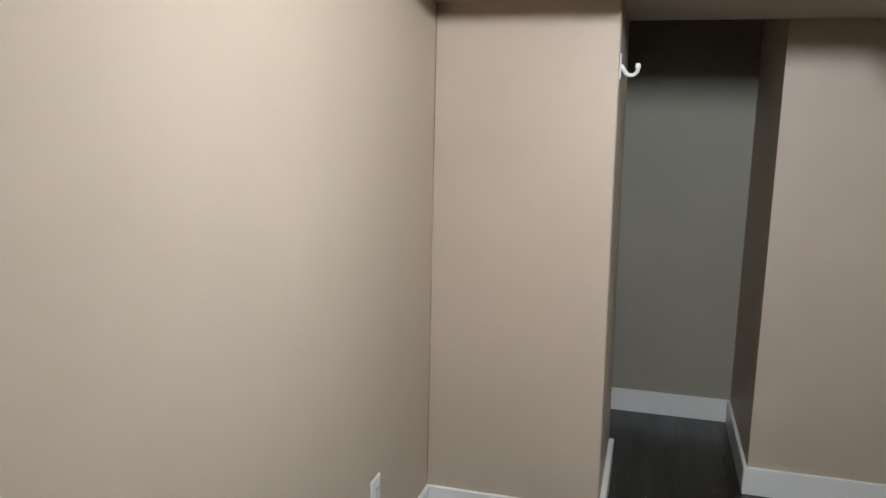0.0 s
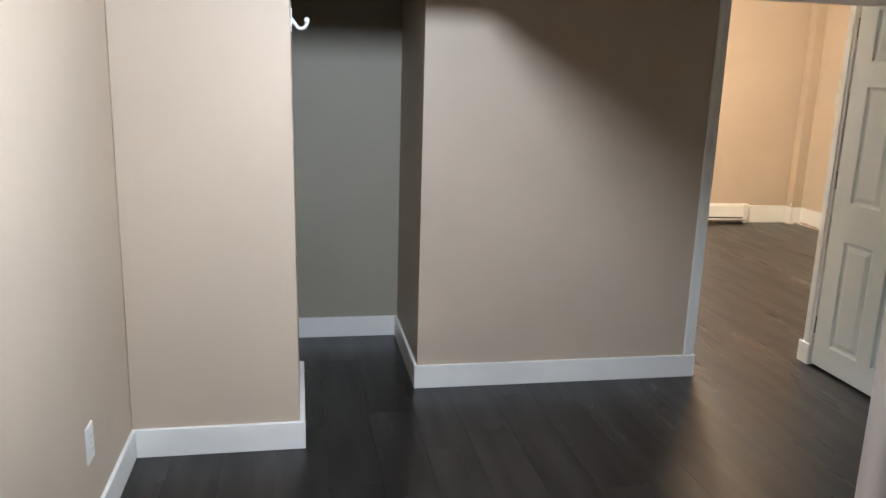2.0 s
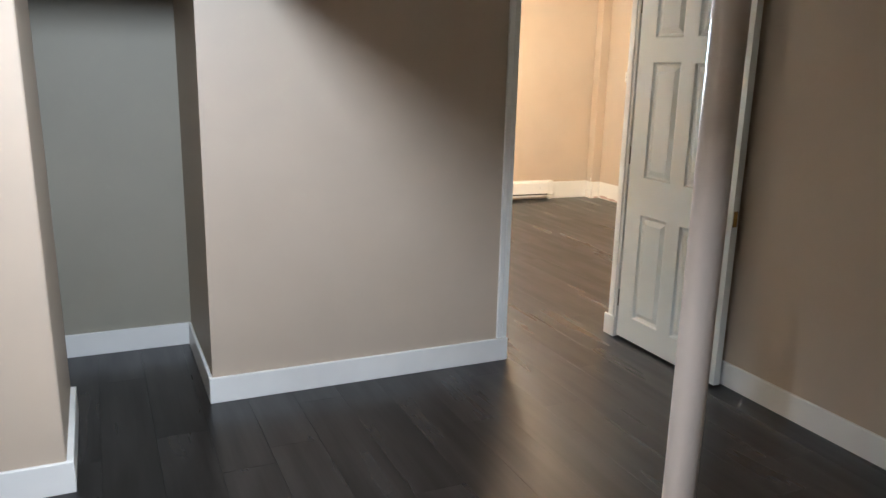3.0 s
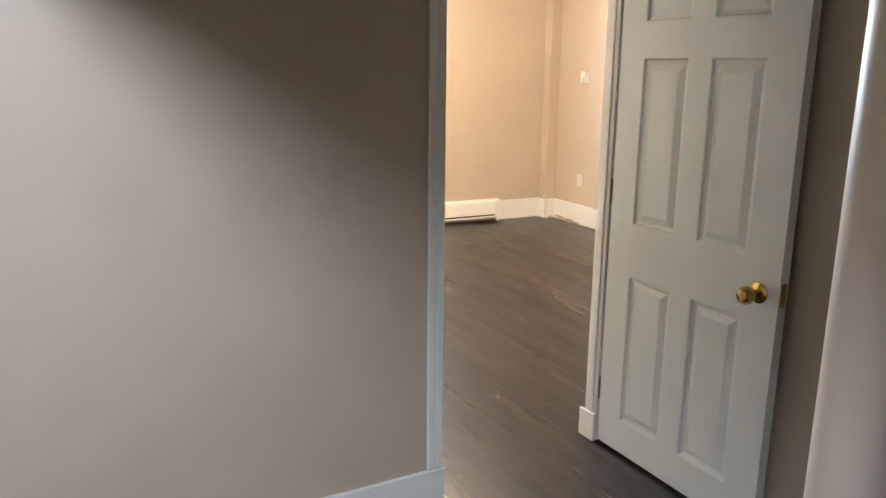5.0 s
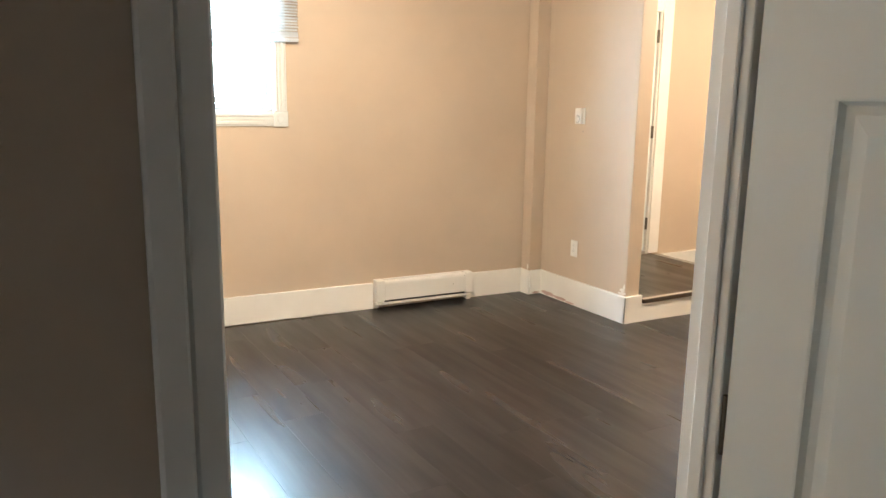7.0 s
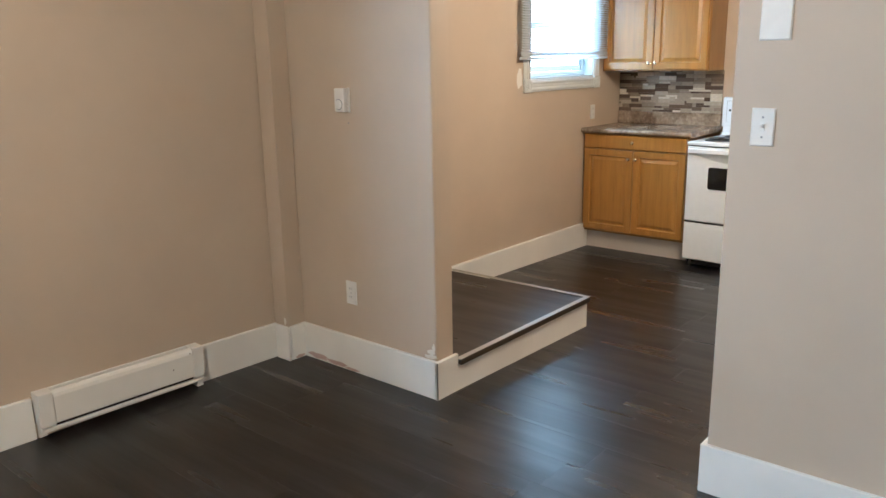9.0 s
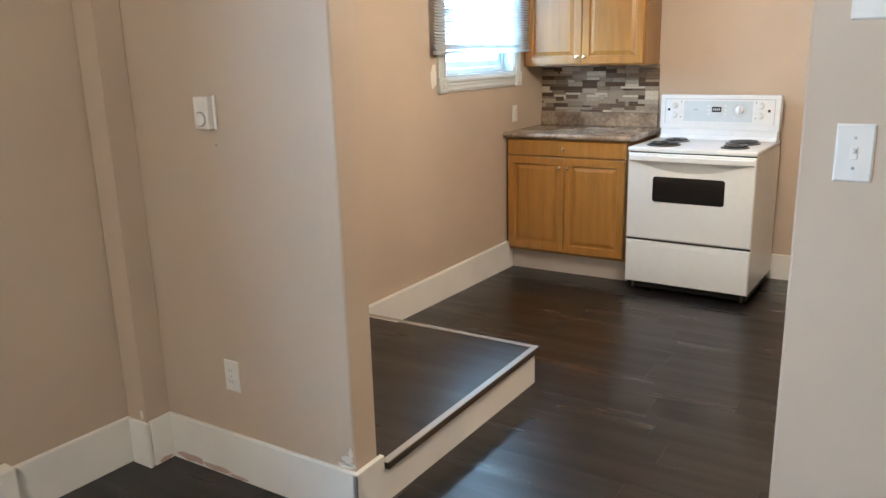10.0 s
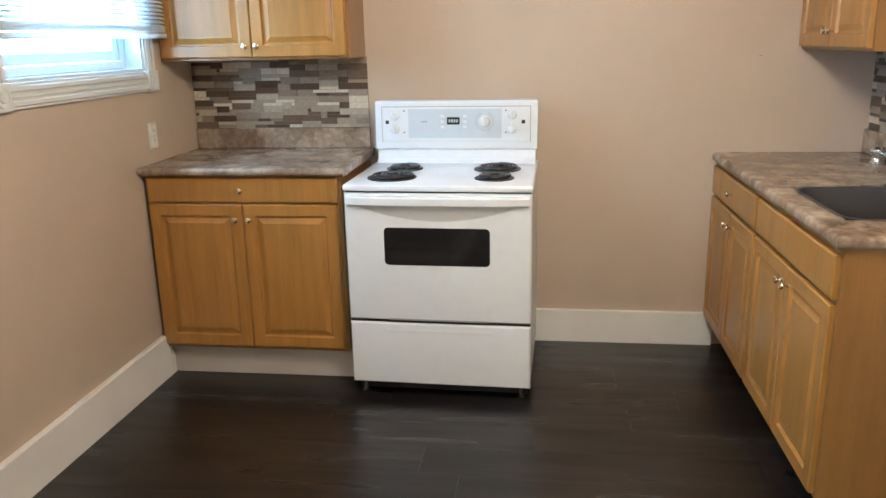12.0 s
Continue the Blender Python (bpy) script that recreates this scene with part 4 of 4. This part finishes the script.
    for yy in (y0 + 0.045, y1 - 0.045):
        for xx in (xf + 0.045, xb - 0.06):
            part("foot", lathe(bmesh.new(), [(0.014, 0), (0.016, 0.006), (0.009, 0.010), (0.008, 0.05)], Matrix.Translation((xx, yy, floor_z(xx))), 12), OLDSTEEL, s, "dark levelling foot")
    # Solid black block stands in for the shade beneath the stove.
    part("stove_floor_shade", boxed(xf + 0.05, y0 + 0.02, floor_z(3.3) + 0.02, xb - 0.02, y1 - 0.02, 0.004), MARKSHADE, s, "black block for the shade under the stove")
    # backguard, leaning slightly
    bm = bmesh.new()
    prof = [(3.604, 0.944), (3.611, 1.160), (3.619, 1.168), (3.690, 1.168), (3.690, 0.944)]
    a = [bm.verts.new((x, y0 + 0.006, z)) for x, z in prof]
    b = [bm.verts.new((x, y1 - 0.006, z)) for x, z in prof]
    for i in range(len(prof)):
        j = (i + 1) % len(prof)
        bm.faces.new((a[i], a[j], b[j], b[i]))
    bm.faces.new(a[::-1]), bm.faces.new(b)
    bmesh.ops.bevel(bm, geom=list(bm.edges), offset=0.003, segments=2, affect="EDGES")
    guard = part("backguard", bm, ENAMEL, s)
    bm = bmesh.new()
    prof = [(3.575, 0.8795), (3.592, 0.885), (3.606, 0.900), (3.616, 0.943), (3.688, 0.943), (3.688, 0.8795)]
    a, b = ([bm.verts.new((x, y, z)) for x, z in prof] for y in (y0 + 0.014, y1 - 0.014))
    for i in range(len(prof)):
        j = (i + 1) % len(prof)
        bm.faces.new((a[i], a[j], b[j], b[i]))
    bm.faces.new(a[::-1]), bm.faces.new(b)
    part("neck", bm, ENAMEL, s)
    gm = Matrix.Translation((3.6065, y1 - 0.006, 0.950)) @ Matrix.Rotation(radians(-90), 4, "Z") @ Matrix.Rotation(radians(-1.6), 4, "X")
    Wg = y1 - y0 - 0.012
    part("control_panel", loft(bmesh.new(), [(outline(0.035, 0.028, Wg - 0.035, 0.190), 0.0), (outline(0.035, 0.028, Wg - 0.035, 0.190), 0.003), (rect_in(0.035, 0.028, Wg - 0.035, 0.190, 0.004), 0.004)], gm), ENAMEL, guard)
    part("control_field", loft(bmesh.new(), [(outline(0.16, 0.045, Wg - 0.165, 0.180), 0.004), (outline(0.16, 0.045, Wg - 0.165, 0.180), 0.0052)], gm), PANELGREY, guard, "pale blue-grey control field")
    # Grey strips draw the inset panel's edges, with the shade line on top.
    for e0, e1, f0, f1 in ((0.031, Wg - 0.031, 0.1895, 0.1925), (0.031, 0.0335, 0.028, 0.1895), (Wg - 0.0335, Wg - 0.031, 0.028, 0.1895)):
        part("panel_edge_shade", loft(bmesh.new(), [(outline(e0, f0, e1, f1), 0.0), (outline(e0, f0, e1, f1), 0.0032)], gm), DIM, guard, "thin grey strip for the inset edge and its shade line")
    for u in (0.140, Wg - 0.146):
        for v in (0.072, 0.172):
            part("burner_mark", loft(bmesh.new(), [(outline(u - 0.003, v - 0.003, u + 0.003, v + 0.003), 0.004), (outline(u - 0.003, v - 0.003, u + 0.003, v + 0.003), 0.0056)], gm), MARKSHADE, guard, "tiny dark mark")
    part("clock_display", loft(bmesh.new(), [(outline(0.345, 0.108, 0.405, 0.142), 0.005), (outline(0.345, 0.108, 0.405, 0.142), 0.008)], gm), BLACKGLASS, guard, "small dark clock display")
    for k in range(4):
        part("digit", loft(bmesh.new(), [(outline(0.353 + k * 0.012, 0.118, 0.361 + k * 0.012, 0.132), 0.008), (outline(0.353 + k * 0.012, 0.118, 0.361 + k * 0.012, 0.132), 0.0085)], gm), PANELGREY, guard, "pale digit bar")
    for u in (0.322, 0.428):
        for v in (0.096, 0.120, 0.146):
            part("button", loft(bmesh.new(), [(outline(u - 0.008, v - 0.006, u + 0.008, v + 0.006), 0.005), (rect_in(u - 0.008, v - 0.006, u + 0.008, v + 0.006, 0.001), 0.008)], gm), ENAMEL, guard)
    part("maker_mark", loft(bmesh.new(), [(outline(0.222, 0.119, 0.250, 0.124), 0.005), (outline(0.222, 0.119, 0.250, 0.124), 0.0058)], gm), DIM, guard, "small grey mark")
    turnm = Matrix.Rotation(radians(90), 4, "X")
    for u, v, r in ((0.095, 0.150, 0.021), (0.095, 0.088, 0.021), (0.522, 0.122, 0.025), (0.650, 0.152, 0.020), (0.650, 0.088, 0.020)):
        km = gm @ Matrix.Translation((u, -0.004, v)) @ turnm
        kn = part("control_knob", lathe(bmesh.new(), [(r * 1.1, 0), (r * 1.1, 0.003), (r, 0.004), (r * 0.92, 0.020), (r * 0.7, 0.024)], km, 24), ENAMEL, guard, "white control knob", smooth=True)
        gb = boxed(-0.004, -r * 0.85, 0.020, 0.004, r * 0.85, 0.032, bevel=0.002)
        bmesh.ops.transform(gb, matrix=km, verts=gb.verts)
        part("grip", gb, ENAMEL, kn)
    for i in range(18):
        t = radians(-240 + i * 300 / 17)
        u, v = 0.522 + 0.041 * math.cos(t), 0.122 + 0.041 * math.sin(t)
        part("dial_mark", loft(bmesh.new(), [(outline(u - 0.0022, v - 0.0022, u + 0.0022, v + 0.0022), 0.005), (outline(u - 0.0022, v - 0.0022, u + 0.0022, v + 0.0022), 0.0056)], gm), DIM, guard, "tiny grey dial mark")
    for u in (0.058, 0.702):
        part("indicator", loft(bmesh.new(), [(outline(u - 0.008, 0.112, u + 0.008, 0.128), 0.004), (outline(u - 0.008, 0.112, u + 0.008, 0.128), 0.0065)], gm), MARKSHADE, guard, "small black marker")
    # coils: front-left large, back-left small, front-right small, back-right large
    for cx, cy, r in ((3.185, -0.030, 0.100), (3.415, -0.040, 0.078), (3.185, -0.468, 0.078), (3.415, -0.462, 0.100)):
        bowl = lathe(bmesh.new(), [(r + 0.005, 0.880), (r + 0.005, 0.884), (r - 0.002, 0.885), (r - 0.01, 0.8815), (0.02, 0.8812)], Matrix.Translation((cx, cy, 0)), 36)
        burner = part("burner", bowl, BLACK, s, "black drip bowl", smooth=True)
        pts = []
        turns, k = 4, 96
        for i in range(k):
            t = i / (k - 1)
            rr = 0.022 + (r - 0.030) * t
            ang = 2 * math.pi * turns * t
            pts.append((cx + rr * math.cos(ang), cy + rr * math.sin(ang), 0.893))
        part("coil", tube(bmesh.new(), pts, 0.0048, 8), COIL, burner, "black heating coil", smooth=True)
    s.rotation_euler = (0, 0, radians(-1.7))


stove()


# sink run along the south wall
FY, CX0 = -1.492, 2.168
def sink_units():
    z0, z1 = 0.075, 0.862
    spans = [(2.985, S_X - 0.002), (CX0, 2.985)]
    for k, (a, b) in enumerate(spans):
        lab = ("honey oak base cabinet with a drawer and two doors", "honey oak sink base cabinet with two doors")[k]
        c = thing("base_cabinet", ((a + b) / 2, -1.8, floor_z((a + b) / 2)), lab, "cabinet", "sink run cabinets")
        part("bottom_panel", boxed(a + 0.0185, R_Y + 0.001, z0, b - 0.0185, FY - 0.02, z0 + 0.018), OAKSIDE_SHADED, c)
        part("side_panel", boxed(a + 0.0005, R_Y + 0.001, z0, a + 0.0185, FY, z1), OAKSIDE_SHADED, c)
        part("side_panel", boxed(b - 0.0185, R_Y + 0.001, z0, b - 0.0005, FY, z1), OAKSIDE_SHADED, c)
        part("front_frame", boxed(a + 0.0185, FY - 0.02, z0, b - 0.0185, FY, z1), OAKSIDE_SHADED, c)
        part("back_panel", boxed(a + 0.0185, R_Y + 0.001, z0 + 0.018, b - 0.0185, R_Y + 0.012, z1), OAKSIDE_SHADED, c)
        part("toe_kick", boxed(a + (0.02 if k else 0), FY - 0.155, floor_z(b) - 0.002, b, FY - 0.14, z0), TRIM, c, "white toe kick board")
        n = 2
        w = (b - a - 0.024 - 0.004 * (n - 1)) / n
        m = facing_north(b - 0.012, FY + 0.001, 0.712)
        W2, H2 = b - a - 0.024, 0.130
        dr = part("drawer_front", loft(bmesh.new(), [(rect_in(0, 0, W2, H2, i), h) for i, h in ((0, 0), (0, 0.015), (0.006, 0.019))], m), OAK, c)
        if k == 0:
            small_knob(dr, ((a + b) / 2, FY + 0.020, 0.777), 180)
        for i in range(n):
            u0 = b - 0.012 - i * (w + 0.004)
            d = cabinet_door(c, facing_north(u0, FY + 0.001, 0.090), w, 0.605)
            kx = u0 - w + 0.03 if i == 0 else u0 - 0.03
            small_knob(d, (kx, FY + 0.020, 0.635), 180)
        if k:
            part("end_foot", boxed(a, R_Y + 0.002, floor_z(a) - 0.002, a + 0.018, FY - 0.078, z0, bevel=0.001), TRIM, c, "white painted end foot")


sink_units()

# worktop with the sink hole
SK = (2.36, 2.88, -2.0, -1.560)
ct2 = thing("countertop", (2.95, -1.8, 0.862), "mottled brown stone-look laminate countertop holding the sink", "countertop")
bm = bmesh.new()
gx, gy = [CX0 - 0.014, SK[0], SK[1], S_X - 0.001], [R_Y + 0.001, SK[2], SK[3], -1.465]
grid = [[bm.verts.new((x, y, 0.902)) for y in gy] for x in gx]
tops = [bm.faces.new((grid[i][j], grid[i + 1][j], grid[i + 1][j + 1], grid[i][j + 1])) for i in range(3) for j in range(3) if (i, j) != (1, 1)]
down = bmesh.ops.extrude_face_region(bm, geom=tops)
bmesh.ops.translate(bm, verts=[v for v in down["geom"] if isinstance(v, bmesh.types.BMVert)], vec=(0, 0, -0.0395))
rim = [e for e in bm.edges if all(abs(v.co.y + 1.465) < 1e-5 for v in e.verts) and abs(e.verts[0].co.z - e.verts[1].co.z) < 1e-5]
rim += [e for e in bm.edges if all(abs(v.co.x - gx[0]) < 1e-5 for v in e.verts) and abs(e.verts[0].co.z - e.verts[1].co.z) < 1e-5]
bmesh.ops.bevel(bm, geom=rim, offset=0.016, segments=4, affect="EDGES", profile=0.5)
part("slab", bm, COUNTER, ct2, smooth=True)
part("upstand", boxed(CX0 - 0.014, R_Y + 0.001, 0.9025, S_X - 0.002, R_Y + 0.022, 1.010, bevel=0.005, segs=2), COUNTER, ct2)

sk = thing("sink", (2.6, -1.78, 0.86), "dark undermount kitchen sink bowl", "sink")


def rounded(u0, v0, u1, v1, r, k=6):
    return [(cx + r * math.cos(t), cy + r * math.sin(t)) for cx, cy, q in ((u1 - r, v0 + r, -90), (u1 - r, v1 - r, 0), (u0 + r, v1 - r, 90), (u0 + r, v0 + r, 180)) for t in (radians(q + 90 / k * j) for j in range(k + 1))]


bm = bmesh.new()
rings = []
for d, z, r in ((-0.012, 0.9035, 0.09), (-0.004, 0.906, 0.085), (0.006, 0.9035, 0.08), (0.012, 0.86, 0.08), (0.02, 0.74, 0.07), (0.045, 0.715, 0.06)):
    rings.append([bm.verts.new((x, y, z)) for x, y in rounded(SK[0] + d, SK[2] + d, SK[1] - d, SK[3] - d, r)])
for a, b in zip(rings, rings[1:]):
    for j in range(len(a)):
        bm.faces.new((a[j], a[(j + 1) % len(a)], b[(j + 1) % len(a)], b[j]))
bm.faces.new(rings[-1])
part("bowl", bm, STEEL, sk, smooth=True)
part("drain", lathe(bmesh.new(), [(0.045, 0.7155), (0.045, 0.718), (0.03, 0.7165)], Matrix.Translation((2.62, -1.78, 0)), 24), CHROME, sk, "chrome drain")

fx, fy = 3.40, -2.055
fc = thing("faucet", (fx, fy, 0.902), "chrome kitchen faucet at the back of the counter", "faucet")
part("base", lathe(bmesh.new(), [(0.030, 0.9025), (0.030, 0.910), (0.024, 0.916), (0.022, 0.930)], Matrix.Translation((fx, fy, 0)), 24), CHROME, fc, smooth=True)
part("body", lathe(bmesh.new(), [(0.020, 0.930), (0.027, 0.938), (0.031, 0.952), (0.029, 0.966), (0.018, 0.976), (0.005, 0.979)], Matrix.Translation((fx, fy, 0)), 24), CHROME, fc, smooth=True)
part("spout", tube(bmesh.new(), [(fx - 0.02, fy, 0.95), (fx - 0.10, fy + 0.005, 0.955), (fx - 0.20, fy + 0.02, 0.965), (fx - 0.27, fy + 0.035, 0.960), (fx - 0.285, fy + 0.038, 0.945)], 0.010, 12), CHROME, fc, smooth=True)


def sink_wall_unit():
    y_front, z0, z1, a, b = -1.822, 1.372, 2.13, 2.985, S_X - 0.002
    c = thing("wall_cabinet", ((a + b) / 2, R_Y, z0), "honey oak wall cabinet above the sink counter", "cabinet", "wall cabinets")
    part("body", boxed(a, R_Y + 0.001, z0, b, y_front, z1, bevel=0.001), OAKSIDE_SHADED, c)
    w = (b - a - 0.028) / 2
    for i in range(2):
        u0 = b - 0.012 - i * (w + 0.004)
        d = cabinet_door(c, facing_north(u0, y_front + 0.001, z0 + 0.012), w, z1 - z0 - 0.024, 0.05)
        small_knob(d, (u0 - w + 0.026 if i == 0 else u0 - 0.026, y_front + 0.020, z0 + 0.075), 180)


sink_wall_unit()


# ---- floors, laid in staggered planks along y ----
def plank_floor(name, x0, x1, y0, y1, seed, tilt_at=None, label=""):
    rnd = random.Random(seed)
    base = new(name, finish(name, boxed(x0, y0, -0.06, x1, y1, -0.0075), SUBFLOOR))
    tagged(base, label, "floor", kind="structure")
    if tilt_at is not None:
        bpy.data.objects[base.name].data.transform(Matrix.Translation((-tilt_at, 0, 0)))
        base.location, base.rotation_euler = (tilt_at, 0, 0), (0, math.atan(0.020), 0)
    dx = tilt_at or 0.0
    meshes = {}
    wid, length = 0.192, 1.22
    x = x0
    while x < x1 - 0.01:
        w = min(wid, x1 - x)
        y = y0 - rnd.uniform(0, length)
        while y < y1:
            a, b = max(y, y0), min(y + length, y1)
            if b - a > 0.02:
                key = (round(w, 3), round(b - a, 3))
                if key not in meshes:
                    meshes[key] = finish("plank", boxed(-w / 2 + 0.0004, -(b - a) / 2 + 0.0004, -0.0075, w / 2 - 0.0004, (b - a) / 2 - 0.0004, 0.0), FLOOR)
                p = new("plank", meshes[key])
                p.parent = base
                p.location = (x + w / 2 - dx, (a + b) / 2, rnd.uniform(-0.0002, 0))
            y += length
        x += wid


plank_floor("floor", W_A - 0.05, 0.1, S_A, E_Y + 0.05, 3, None, "dark grey-brown laminate plank floor")
plank_floor("floor_kitchen", 0.1, S_X + 0.02, R_Y - 0.02, K_Y + 0.02, 4, 0.1, "dark grey-brown laminate plank floor in the kitchen")
